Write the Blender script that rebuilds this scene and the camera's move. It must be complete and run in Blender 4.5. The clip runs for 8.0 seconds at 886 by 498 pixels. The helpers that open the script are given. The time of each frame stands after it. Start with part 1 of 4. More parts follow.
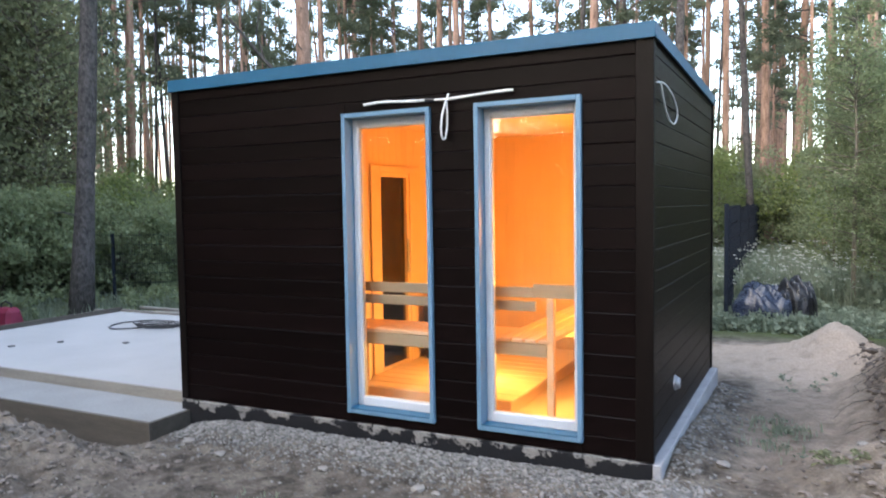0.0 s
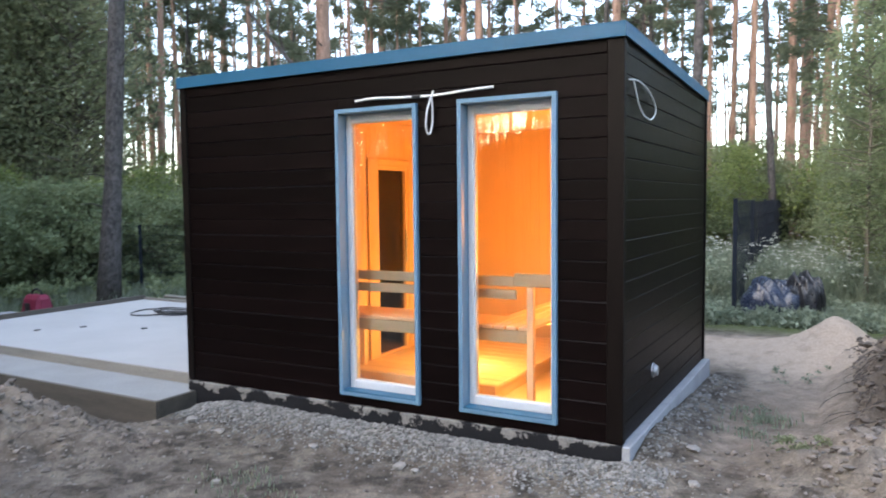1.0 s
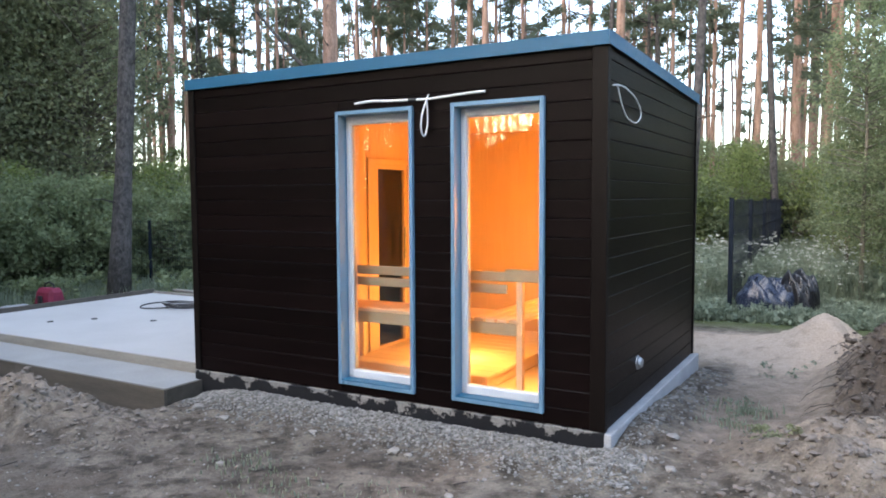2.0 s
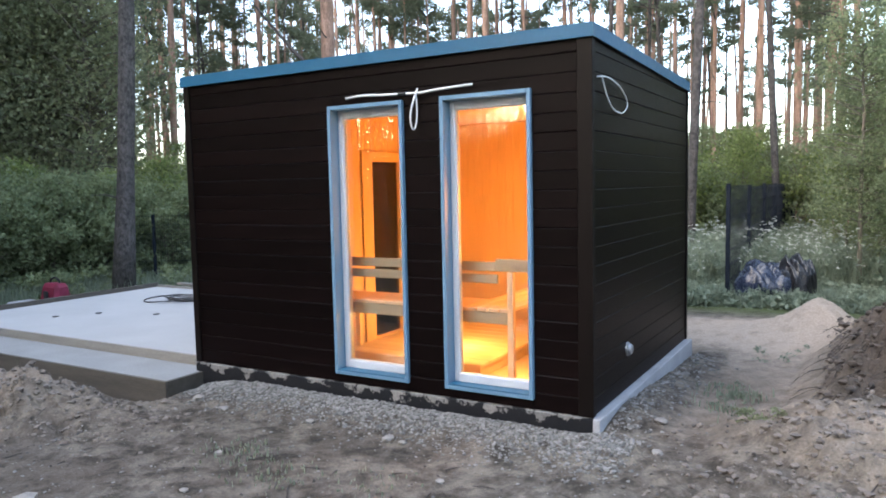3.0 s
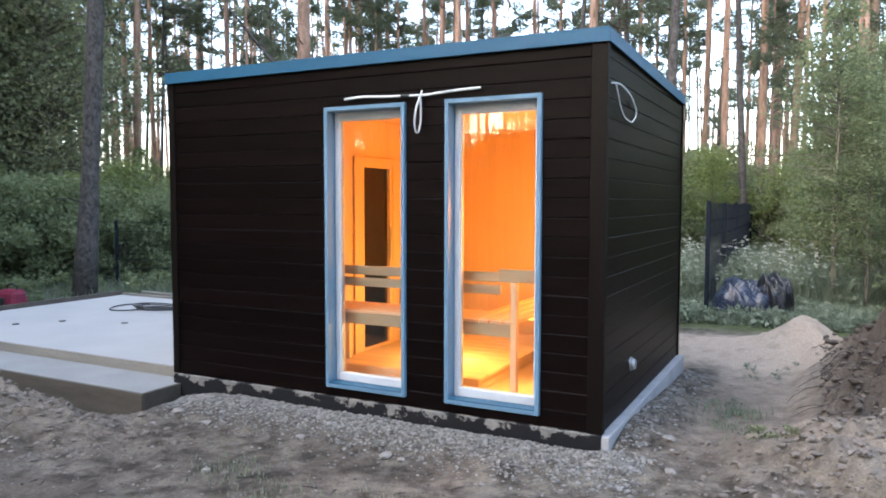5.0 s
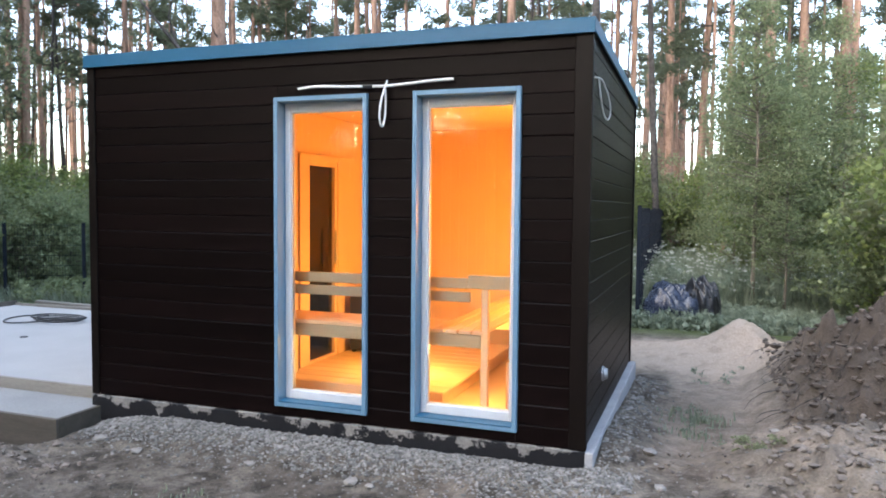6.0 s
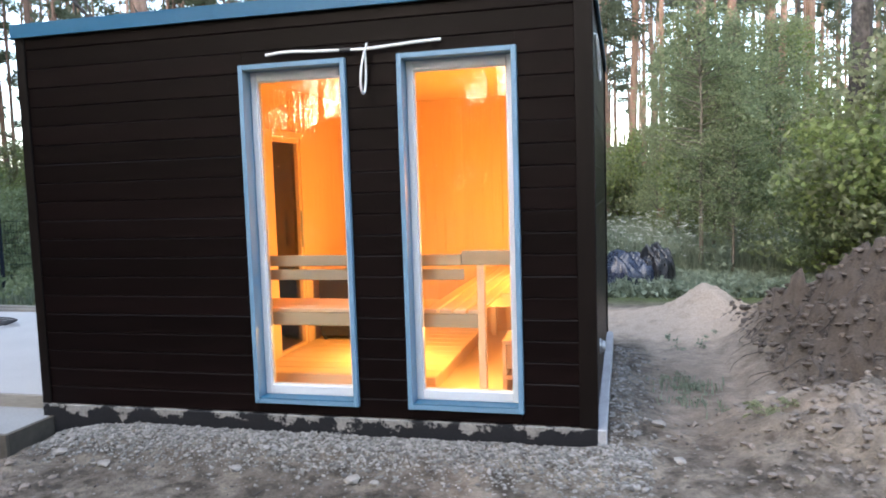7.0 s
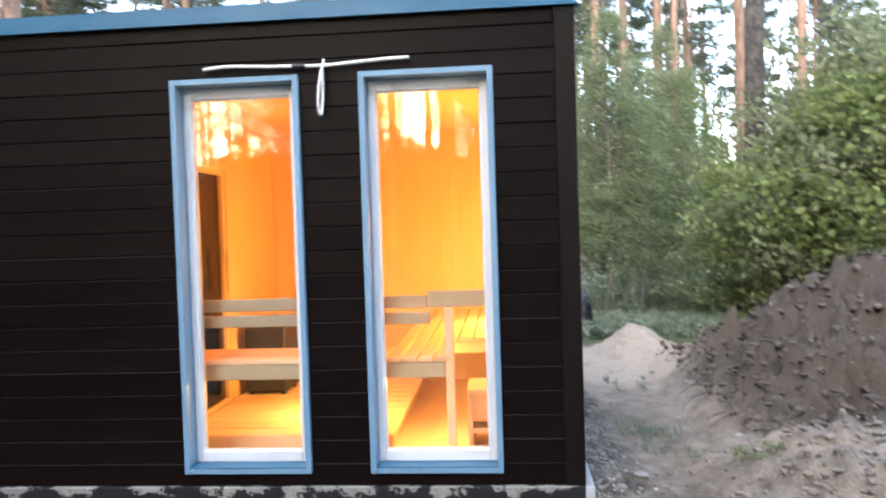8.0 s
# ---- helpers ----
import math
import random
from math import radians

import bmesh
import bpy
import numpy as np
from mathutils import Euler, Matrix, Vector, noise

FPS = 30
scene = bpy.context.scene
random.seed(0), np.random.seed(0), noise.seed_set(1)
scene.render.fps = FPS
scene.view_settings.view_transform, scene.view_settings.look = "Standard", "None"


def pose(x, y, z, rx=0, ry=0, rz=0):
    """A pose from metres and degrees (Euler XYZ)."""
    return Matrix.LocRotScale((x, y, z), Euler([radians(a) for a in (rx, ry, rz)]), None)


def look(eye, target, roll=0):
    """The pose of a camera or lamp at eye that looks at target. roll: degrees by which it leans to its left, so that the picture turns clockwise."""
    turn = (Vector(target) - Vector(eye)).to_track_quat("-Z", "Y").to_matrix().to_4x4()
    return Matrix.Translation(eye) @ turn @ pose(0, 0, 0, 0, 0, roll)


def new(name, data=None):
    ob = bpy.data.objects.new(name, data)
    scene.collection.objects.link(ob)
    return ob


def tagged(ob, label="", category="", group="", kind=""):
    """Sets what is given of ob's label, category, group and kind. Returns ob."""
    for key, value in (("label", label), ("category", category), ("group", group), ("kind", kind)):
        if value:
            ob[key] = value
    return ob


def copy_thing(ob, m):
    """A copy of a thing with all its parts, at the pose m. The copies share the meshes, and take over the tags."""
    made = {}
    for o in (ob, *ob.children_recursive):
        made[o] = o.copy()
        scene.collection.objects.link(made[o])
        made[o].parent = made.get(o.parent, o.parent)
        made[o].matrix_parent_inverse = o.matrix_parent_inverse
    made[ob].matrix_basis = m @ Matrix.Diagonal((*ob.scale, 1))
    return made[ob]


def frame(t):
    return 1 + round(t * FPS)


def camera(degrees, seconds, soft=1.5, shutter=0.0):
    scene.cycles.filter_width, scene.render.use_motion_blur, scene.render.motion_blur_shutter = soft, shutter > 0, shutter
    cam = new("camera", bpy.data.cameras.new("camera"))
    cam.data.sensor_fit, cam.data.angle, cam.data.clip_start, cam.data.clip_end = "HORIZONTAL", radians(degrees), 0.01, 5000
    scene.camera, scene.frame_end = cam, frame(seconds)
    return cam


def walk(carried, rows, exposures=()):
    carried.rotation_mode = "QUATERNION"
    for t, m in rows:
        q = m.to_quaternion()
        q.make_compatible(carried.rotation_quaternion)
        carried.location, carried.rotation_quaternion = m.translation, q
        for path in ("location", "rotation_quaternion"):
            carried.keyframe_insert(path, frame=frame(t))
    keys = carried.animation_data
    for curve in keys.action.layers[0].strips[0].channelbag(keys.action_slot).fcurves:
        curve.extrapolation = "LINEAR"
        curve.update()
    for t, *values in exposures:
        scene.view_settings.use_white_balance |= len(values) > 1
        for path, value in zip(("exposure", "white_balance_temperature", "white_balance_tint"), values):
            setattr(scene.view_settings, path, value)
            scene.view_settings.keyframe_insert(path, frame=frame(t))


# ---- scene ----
cam = camera(62.1, 8.0, 1.8, 0.5)
PATH = [
    (0, (0.83, -4.352, 1.528), (-0.067, -2.568, 1.413), -0.9),
    (0.3, (0.928, -4.364, 1.503), (0.037, -2.579, 1.358), -0.3),
    (0.5, (0.994, -4.383, 1.519), (0.107, -2.596, 1.374), -0.8),
    (0.7, (1.06, -4.395, 1.508), (0.147, -2.62, 1.373), -1.1),
    (1, (1.216, -4.405, 1.507), (0.243, -2.662, 1.378), -0.6),
    (1.2, (1.275, -4.429, 1.505), (0.264, -2.711, 1.343), -0.5),
    (1.5, (1.35, -4.443, 1.537), (0.341, -2.722, 1.405), -0.7),
    (1.7, (1.391, -4.507, 1.519), (0.399, -2.776, 1.384), -0.3),
    (2.8, (1.521, -4.61, 1.519), (0.522, -2.885, 1.366), -0.5),
    (3, (1.568, -4.597, 1.54), (0.562, -2.877, 1.373), -1.2),
    (3.5, (1.59, -4.594, 1.533), (0.572, -2.88, 1.372), -0.8),
    (3.8, (1.543, -4.626, 1.536), (0.491, -2.936, 1.348), -0.6),
    (4, (1.559, -4.611, 1.534), (0.444, -2.958, 1.375), -0.8),
    (4.2, (1.505, -4.63, 1.518), (0.362, -3.0, 1.325), 1.6),
    (4.3, (1.485, -4.613, 1.498), (0.35, -2.977, 1.304), 2.6),
    (4.5, (1.425, -4.573, 1.505), (0.305, -2.927, 1.323), 3.1),
    (4.7, (1.285, -4.596, 1.46), (0.231, -2.901, 1.331), 2.9),
    (4.8, (1.222, -4.622, 1.467), (0.267, -2.868, 1.377), 1.6),
    (5, (1.206, -4.568, 1.483), (0.295, -2.792, 1.355), 0.1),
    (5.2, (1.094, -4.519, 1.463), (0.273, -2.699, 1.345), 1.4),
    (6.3, (0.524, -4.361, 1.451), (-0.115, -2.469, 1.341), -0.3),
    (6.5, (0.433, -4.351, 1.451), (-0.192, -2.453, 1.349), -1.6),
    (6.7, (0.3, -4.297, 1.434), (-0.261, -2.381, 1.31), -2.8),
    (7, (0.162, -4.197, 1.408), (-0.315, -2.262, 1.238), -1.8),
    (7.2, (0.042, -4.089, 1.383), (-0.413, -2.144, 1.28), -2.3),
    (7.5, (-0.062, -3.993, 1.421), (-0.476, -2.039, 1.338), -2.5),
    (7.8, (-0.311, -3.833, 1.34), (-0.568, -1.85, 1.312), -0.8),
    (8, (-0.382, -3.836, 1.354), (-0.545, -1.844, 1.298), -1.8),
]
walk(cam, [(t, look(eye, target, roll)) for t, eye, target, roll in PATH],
     [(0.0, 1.00), (6.3, 1.05), (7.0, 1.10), (7.5, 1.20), (8.0, 1.33)])

# ---- world, sun, exposure ----
world = bpy.data.worlds.new("overcast_sky")
scene.world = world
world.use_nodes = True
wn = world.node_tree
wn.nodes.clear()
w_out = wn.nodes.new("ShaderNodeOutputWorld")
w_bg = wn.nodes.new("ShaderNodeBackground")
w_hsv = wn.nodes.new("ShaderNodeHueSaturation")
w_sky = wn.nodes.new("ShaderNodeTexSky")
w_sky.sky_type = "NISHITA"
w_sky.sun_disc = False
w_sky.sun_elevation = radians(24)
w_sky.sun_rotation = radians(200)
w_sky.air_density, w_sky.dust_density, w_sky.ozone_density = 1.0, 1.5, 1.0
w_hsv.inputs["Saturation"].default_value = 0.88
w_bg.inputs["Strength"].default_value = 0.52
wn.links.new(w_sky.outputs[0], w_hsv.inputs["Color"])
wn.links.new(w_hsv.outputs[0], w_bg.inputs["Color"])
wn.links.new(w_bg.outputs[0], w_out.inputs[0])
SUN = bpy.data.lights.new("sun", "SUN")
SUN.energy, SUN.angle, SUN.color = 0.9, radians(40), (1.0, 0.98, 0.96)
sun = new("sun", SUN)
sun.matrix_world = look((0, 0, 30), (6, 12, 0))


def bulb(name, place, watts, radius, color):
    data = bpy.data.lights.new(name, "POINT")
    data.energy, data.shadow_soft_size, data.color = watts, radius, color
    ob = new(name, data)
    ob.location = place
    return ob


AMBER = (1.0, 0.345, 0.042)
# unseen light added by the side wall to even out rear wall and partition
bulb("corner_bulb", (-0.34, 1.15, 1.40), 24, 0.08, AMBER)
bulb("wall_bulb", (-0.30, 1.60, 0.86), 18, 0.05, (1.0, 0.52, 0.13))
# unseen lights added low by the benches to brighten floor and duckboard
bulb("bench_bulb", (-0.88, 0.72, 0.42), 6, 0.03, (1.0, 0.50, 0.12))
bulb("bench_bulb", (-1.55, 0.95, 0.44), 15, 0.03, (1.0, 0.54, 0.12))


# ---- materials ----
def material(name, color, rough=0.7, var=0.25, scale=6.0, fine=60.0, bump=0.2, metal=0.0, stretch=(1, 1, 1), tint=None,
             island=0.0, piece=0.0, spec=0.5, height=0.01, patch=0.45):
    """A painted, grown or mineral surface: broad stains, fine grain and relief over one base colour."""
    m = bpy.data.materials.new(name)
    m.use_nodes = True
    nt = m.node_tree
    n, l = nt.nodes, nt.links
    b = n["Principled BSDF"]
    b.inputs["Metallic"].default_value = metal
    b.inputs["Specular IOR Level"].default_value = spec
    tc = n.new("ShaderNodeTexCoord")
    mp = n.new("ShaderNodeMapping")
    mp.inputs["Scale"].default_value = stretch
    l.new(tc.outputs["Object"], mp.inputs["Vector"])
    big, small = n.new("ShaderNodeTexNoise"), n.new("ShaderNodeTexNoise")
    big.inputs["Scale"].default_value, big.inputs["Detail"].default_value = scale, 5
    small.inputs["Scale"].default_value, small.inputs["Detail"].default_value = fine, 6
    l.new(mp.outputs[0], big.inputs["Vector"])
    l.new(mp.outputs[0], small.inputs["Vector"])
    add = n.new("ShaderNodeMath")
    add.operation = "MULTIPLY_ADD"
    add.inputs[1].default_value = 0.5
    l.new(small.outputs["Fac"], add.inputs[0])
    half = n.new("ShaderNodeMath")
    half.operation = "MULTIPLY"
    half.inputs[1].default_value = 0.5
    l.new(big.outputs["Fac"], half.inputs[0])
    l.new(half.outputs[0], add.inputs[2])
    ramp = n.new("ShaderNodeValToRGB")
    dark = tuple(c * (1 - var) for c in color)
    light = tuple(min(1, c * (1 + var)) for c in (tint or color))
    ramp.color_ramp.elements[0].position, ramp.color_ramp.elements[0].color = patch - 0.13, (*dark, 1)
    ramp.color_ramp.elements[1].position, ramp.color_ramp.elements[1].color = patch + 0.17, (*light, 1)
    l.new(add.outputs[0], ramp.inputs[0])
    col = ramp.outputs[0]
    if island or piece:
        hs = n.new("ShaderNodeHueSaturation")
        rng = n.new("ShaderNodeMapRange")
        k = island or piece
        rng.inputs["To Min"].default_value, rng.inputs["To Max"].default_value = 1 - k, 1 + k
        if island:
            l.new(n.new("ShaderNodeNewGeometry").outputs["Random Per Island"], rng.inputs["Value"])
        else:
            l.new(n.new("ShaderNodeObjectInfo").outputs["Random"], rng.inputs["Value"])
        l.new(rng.outputs[0], hs.inputs["Value"])
        l.new(col, hs.inputs["Color"])
        col = hs.outputs[0]
    l.new(col, b.inputs["Base Color"])
    rr = n.new("ShaderNodeMapRange")
    rr.inputs["To Min"].default_value, rr.inputs["To Max"].default_value = max(0.03, rough - 0.12), min(1, rough + 0.12)
    l.new(small.outputs["Fac"], rr.inputs["Value"])
    l.new(rr.outputs[0], b.inputs["Roughness"])
    if bump:
        bp = n.new("ShaderNodeBump")
        bp.inputs["Strength"].default_value, bp.inputs["Distance"].default_value = bump, height
        l.new(add.outputs[0], bp.inputs["Height"])
        l.new(bp.outputs[0], b.inputs["Normal"])
    return m


def leaf_material(name, color, other, through_light=0.35):
    m = bpy.data.materials.new(name)
    m.use_nodes = True
    n, l = m.node_tree.nodes, m.node_tree.links
    b = n["Principled BSDF"]
    b.inputs["Roughness"].default_value = 0.6
    b.inputs["Specular IOR Level"].default_value = 0.3
    ramp = n.new("ShaderNodeValToRGB")
    ramp.color_ramp.elements[0].color, ramp.color_ramp.elements[1].color = (*color, 1), (*other, 1)
    mixv = n.new("ShaderNodeMath")
    mixv.operation = "MULTIPLY_ADD"
    mixv.inputs[1].default_value = 0.6
    l.new(n.new("ShaderNodeNewGeometry").outputs["Random Per Island"], mixv.inputs[0])
    noi = n.new("ShaderNodeTexNoise")
    noi.inputs["Scale"].default_value = 1.3
    l.new(n.new("ShaderNodeTexCoord").outputs["Object"], noi.inputs["Vector"])
    sc = n.new("ShaderNodeMath")
    sc.operation = "MULTIPLY"
    sc.inputs[1].default_value = 0.4
    l.new(noi.outputs["Fac"], sc.inputs[0])
    l.new(sc.outputs[0], mixv.inputs[2])
    l.new(mixv.outputs[0], ramp.inputs[0])
    l.new(ramp.outputs[0], b.inputs["Base Color"])
    tr = n.new("ShaderNodeBsdfTranslucent")
    l.new(ramp.outputs[0], tr.inputs["Color"])
    mx = n.new("ShaderNodeMixShader")
    mx.inputs[0].default_value = through_light
    l.new(b.outputs[0], mx.inputs[1])
    l.new(tr.outputs[0], mx.inputs[2])
    l.new(mx.outputs[0], n["Material Output"].inputs["Surface"])
    return m


def glass_material(name, tint=(1, 1, 1)):
    m = bpy.data.materials.new(name)
    m.use_nodes = True
    n, l = m.node_tree.nodes, m.node_tree.links
    n.remove(n["Principled BSDF"])
    tr, gl, mx, fr = (n.new("ShaderNodeBsdfTransparent"), n.new("ShaderNodeBsdfGlossy"), n.new("ShaderNodeMixShader"), n.new("ShaderNodeFresnel"))
    tr.inputs["Color"].default_value = (*tint, 1)
    gl.inputs["Roughness"].default_value = 0.0
    fr.inputs["IOR"].default_value = 1.55
    l.new(fr.outputs[0], mx.inputs[0])
    l.new(tr.outputs[0], mx.inputs[1])
    l.new(gl.outputs[0], mx.inputs[2])
    l.new(mx.outputs[0], n["Material Output"].inputs["Surface"])
    return m


def ground_material():
    """Trampled sandy soil, darker dug earth, pale sand, and moss and grass further out."""
    m = bpy.data.materials.new("sandy_soil")
    m.use_nodes = True
    n, l = m.node_tree.nodes, m.node_tree.links
    b = n["Principled BSDF"]
    b.inputs["Roughness"].default_value = 0.95
    b.inputs["Specular IOR Level"].default_value = 0.2
    tc = n.new("ShaderNodeTexCoord")
    big, mid, fine = (n.new("ShaderNodeTexNoise") for _ in range(3))
    for node, s, d in ((big, 0.9, 4), (mid, 7.0, 6), (fine, 55.0, 5)):
        node.inputs["Scale"].default_value, node.inputs["Detail"].default_value = s, d
        node.inputs["Roughness"].default_value = 0.62
        l.new(tc.outputs["Object"], node.inputs["Vector"])
    r1 = n.new("ShaderNodeValToRGB")
    e = r1.color_ramp.elements
    e[0].position, e[0].color = 0.36, (0.070, 0.061, 0.050, 1)
    e[1].position, e[1].color = 0.64, (0.255, 0.224, 0.187, 1)
    l.new(mid.outputs["Fac"], r1.inputs[0])
    r2 = n.new("ShaderNodeValToRGB")
    e = r2.color_ramp.elements
    e[0].position, e[0].color = 0.35, (0.62, 0.60, 0.60, 1)
    e[1].position, e[1].color = 0.66, (1.0, 0.97, 0.94, 1)
    l.new(big.outputs["Fac"], r2.inputs[0])
    r3 = n.new("ShaderNodeValToRGB")
    e = r3.color_ramp.elements
    e[0].position, e[0].color = 0.3, (0.7, 0.7, 0.7, 1)
    e[1].position, e[1].color = 0.7, (1.15, 1.15, 1.15, 1)
    l.new(fine.outputs["Fac"], r3.inputs[0])
    out = r1.outputs[0]
    for other in (r2, r3):
        mx = n.new("ShaderNodeMix")
        mx.data_type, mx.blend_type = "RGBA", "MULTIPLY"
        mx.inputs["Factor"].default_value = 1.0
        l.new(out, mx.inputs[6])
        l.new(other.outputs[0], mx.inputs[7])
        out = mx.outputs[2]
    for attr, colour in (("sand", (0.42, 0.335, 0.265)), ("earth", (0.088, 0.070, 0.057)), ("turf", (0.075, 0.095, 0.035))):
        at = n.new("ShaderNodeAttribute")
        at.attribute_name = attr
        wob = n.new("ShaderNodeMath")
        wob.operation = "MULTIPLY_ADD"
        wob.inputs[1].default_value = 1.4
        l.new(mid.outputs["Fac"], wob.inputs[0])
        wob.inputs[2].default_value = -0.7
        sm = n.new("ShaderNodeMath")
        sm.operation = "ADD"
        sm.use_clamp = True
        gate = n.new("ShaderNodeMath")
        gate.operation = "MULTIPLY"
        l.new(at.outputs["Fac"], gate.inputs[0])
        l.new(wob.outputs[0], gate.inputs[1])
        l.new(gate.outputs[0], sm.inputs[0])
        l.new(at.outputs["Fac"], sm.inputs[1])
        tone = n.new("ShaderNodeMix")
        tone.data_type, tone.blend_type = "RGBA", "MULTIPLY"
        tone.inputs["Factor"].default_value = 1.0
        tone.inputs[6].default_value = (*colour, 1)
        l.new(r3.outputs[0], tone.inputs[7])
        mx = n.new("ShaderNodeMix")
        mx.data_type = "RGBA"
        l.new(sm.outputs[0], mx.inputs["Factor"])
        l.new(out, mx.inputs[6])
        l.new(tone.outputs[2], mx.inputs[7])
        out = mx.outputs[2]
    l.new(out, b.inputs["Base Color"])
    bp = n.new("ShaderNodeBump")
    bp.inputs["Strength"].default_value, bp.inputs["Distance"].default_value = 0.7, 0.03
    ad = n.new("ShaderNodeMath")
    ad.operation = "ADD"
    l.new(mid.outputs["Fac"], ad.inputs[0])
    l.new(fine.outputs["Fac"], ad.inputs[1])
    l.new(ad.outputs[0], bp.inputs["Height"])
    l.new(bp.outputs[0], b.inputs["Normal"])
    return m


def bitumen_material():
    """Bare concrete with a ragged brushed-on bitumen coat that leaves the upper edge free."""
    m = material("bitumen_on_concrete", (0.205, 0.193, 0.18), 0.85, 0.3, 5, 60, 0.4, spec=0.2)
    n, l = m.node_tree.nodes, m.node_tree.links
    b = n["Principled BSDF"]
    old = b.inputs["Base Color"].links[0].from_socket
    tc = n.new("ShaderNodeTexCoord")
    sep = n.new("ShaderNodeSeparateXYZ")
    l.new(tc.outputs["Object"], sep.inputs[0])
    noi = n.new("ShaderNodeTexNoise")
    noi.inputs["Scale"].default_value, noi.inputs["Detail"].default_value = 4.5, 7
    noi.inputs["Roughness"].default_value = 0.68
    l.new(tc.outputs["Object"], noi.inputs["Vector"])
    up = n.new("ShaderNodeMath")
    up.operation = "MULTIPLY_ADD"
    up.inputs[1].default_value, up.inputs[2].default_value = -1.6, 0.012
    l.new(sep.outputs["Z"], up.inputs[0])
    sm = n.new("ShaderNodeMath")
    sm.operation = "ADD"
    l.new(up.outputs[0], sm.inputs[0])
    l.new(noi.outputs["Fac"], sm.inputs[1])
    ramp = n.new("ShaderNodeValToRGB")
    ramp.color_ramp.elements[0].position, ramp.color_ramp.elements[1].position = 0.51, 0.545
    l.new(sm.outputs[0], ramp.inputs[0])
    mx = n.new("ShaderNodeMix")
    mx.data_type = "RGBA"
    l.new(ramp.outputs[0], mx.inputs["Factor"])
    l.new(old, mx.inputs[6])
    mx.inputs[7].default_value = (0.012, 0.012, 0.014, 1)
    l.new(mx.outputs[2], b.inputs["Base Color"])
    return m


M_BOARD = material("dark_stained_timber", (0.0038, 0.0019, 0.0019), 0.40, 0.55, 3, 40, 0.5, stretch=(0.7, 5, 6), piece=0.25, spec=0.075, height=0.004)
M_TRIM_DARK = material("dark_corner_timber", (0.0052, 0.0034, 0.0030), 0.45, 0.3, 3, 40, 0.3, stretch=(6, 6, 0.7), spec=0.12, height=0.004)
M_BACKING = material("black_membrane", (0.008, 0.008, 0.008), 0.9, 0.2)
M_BLUE = material("blue_paint", (0.130, 0.240, 0.350), 0.42, 0.07, 3, 50, 0.06, spec=0.45)
M_BLUE_METAL = material("blue_coated_sheet", (0.017, 0.098, 0.178), 0.38, 0.07, 1.5, 30, 0.05, spec=0.3)
M_WHITE = material("white_lacquer", (0.55, 0.565, 0.59), 0.4, 0.04, 4, 60, 0.03)
M_GLASS = glass_material("window_glass")
M_DOORGLASS = glass_material("tinted_glass", (0.45, 0.42, 0.40))
M_PINEWOOD = material("sauna_panel_wood", (0.62, 0.43, 0.25), 0.6, 0.07, 2.5, 30, 0.08, stretch=(1, 1, 0.2), piece=0.03, height=0.003)
M_BENCH = material("pale_bench_wood", (0.66, 0.52, 0.36), 0.6, 0.10, 3, 40, 0.15, stretch=(1, 6, 6), piece=0.06, height=0.003)
# Wood toned grey-green: cool outside daylight on the rails is put into the colour.
M_RAILWOOD = material("daylight_toned_wood", (0.36, 0.34, 0.26), 0.7, 0.12, 3, 40, 0.15, stretch=(1, 6, 6), height=0.003)
M_CONCRETE = material("fresh_concrete", (0.36, 0.357, 0.355), 0.85, 0.10, 1.2, 70, 0.25, height=0.004)
M_DAMP = material("damp_concrete", (0.25, 0.247, 0.243), 0.7, 0.22, 1.6, 60, 0.25, height=0.004)
M_PLINTH = material("grey_concrete_edge", (0.31, 0.31, 0.32), 0.85, 0.2, 4, 70, 0.35, height=0.006)
M_BITUMEN = bitumen_material()
M_FORM = material("damp_formwork_timber", (0.072, 0.061, 0.049), 0.8, 0.3, 3, 30, 0.4, stretch=(0.6, 5, 6), piece=0.12, height=0.005)
M_FORM_PALE = material("pale_formwork_timber", (0.21, 0.19, 0.165), 0.8, 0.2, 3, 30, 0.35, stretch=(0.6, 5, 6), piece=0.1, height=0.005)
M_GROUND = ground_material()
M_STONE = material("crushed_stone", (0.172, 0.163, 0.152), 0.9, 0.2, 20, 90, 0.3, island=0.5)
M_PALE_STONE = material("pale_stone", (0.235, 0.217, 0.197), 0.85, 0.2, 12, 70, 0.4)
M_SOIL_LUMP = material("pale_sandy_lumps", (0.165, 0.138, 0.118), 0.95, 0.25, 14, 70, 0.5, island=0.2)
M_CLOD = material("dug_soil_clods", (0.088, 0.070, 0.057), 0.95, 0.35, 14, 70, 0.5, island=0.4)
M_BARK = material("pine_bark", (0.215, 0.122, 0.086), 0.9, 0.55, 3, 22, 0.8, stretch=(3, 3, 0.7), piece=0.22, height=0.02, tint=(0.28, 0.175, 0.13))
M_BARK_GREY = material("grey_pine_bark", (0.062, 0.054, 0.051), 0.95, 0.8, 4, 9, 1.0, stretch=(3, 3, 1.9), height=0.06)
M_TWIG = material("dead_twig", (0.055, 0.046, 0.041), 0.9, 0.3)
M_STEM = material("young_stem", (0.15, 0.13, 0.10), 0.85, 0.3, 6, 30, 0.4, stretch=(3, 3, 0.6))
M_NEEDLE = leaf_material("pine_needles", (0.085, 0.105, 0.065), (0.17, 0.19, 0.125), 0.45)
M_LEAF = leaf_material("broad_leaves", (0.080, 0.12, 0.042), (0.345, 0.395, 0.145), 0.5)
M_LEAF_DARK = leaf_material("shaded_leaves", (0.125, 0.148, 0.088), (0.375, 0.39, 0.225), 0.52)
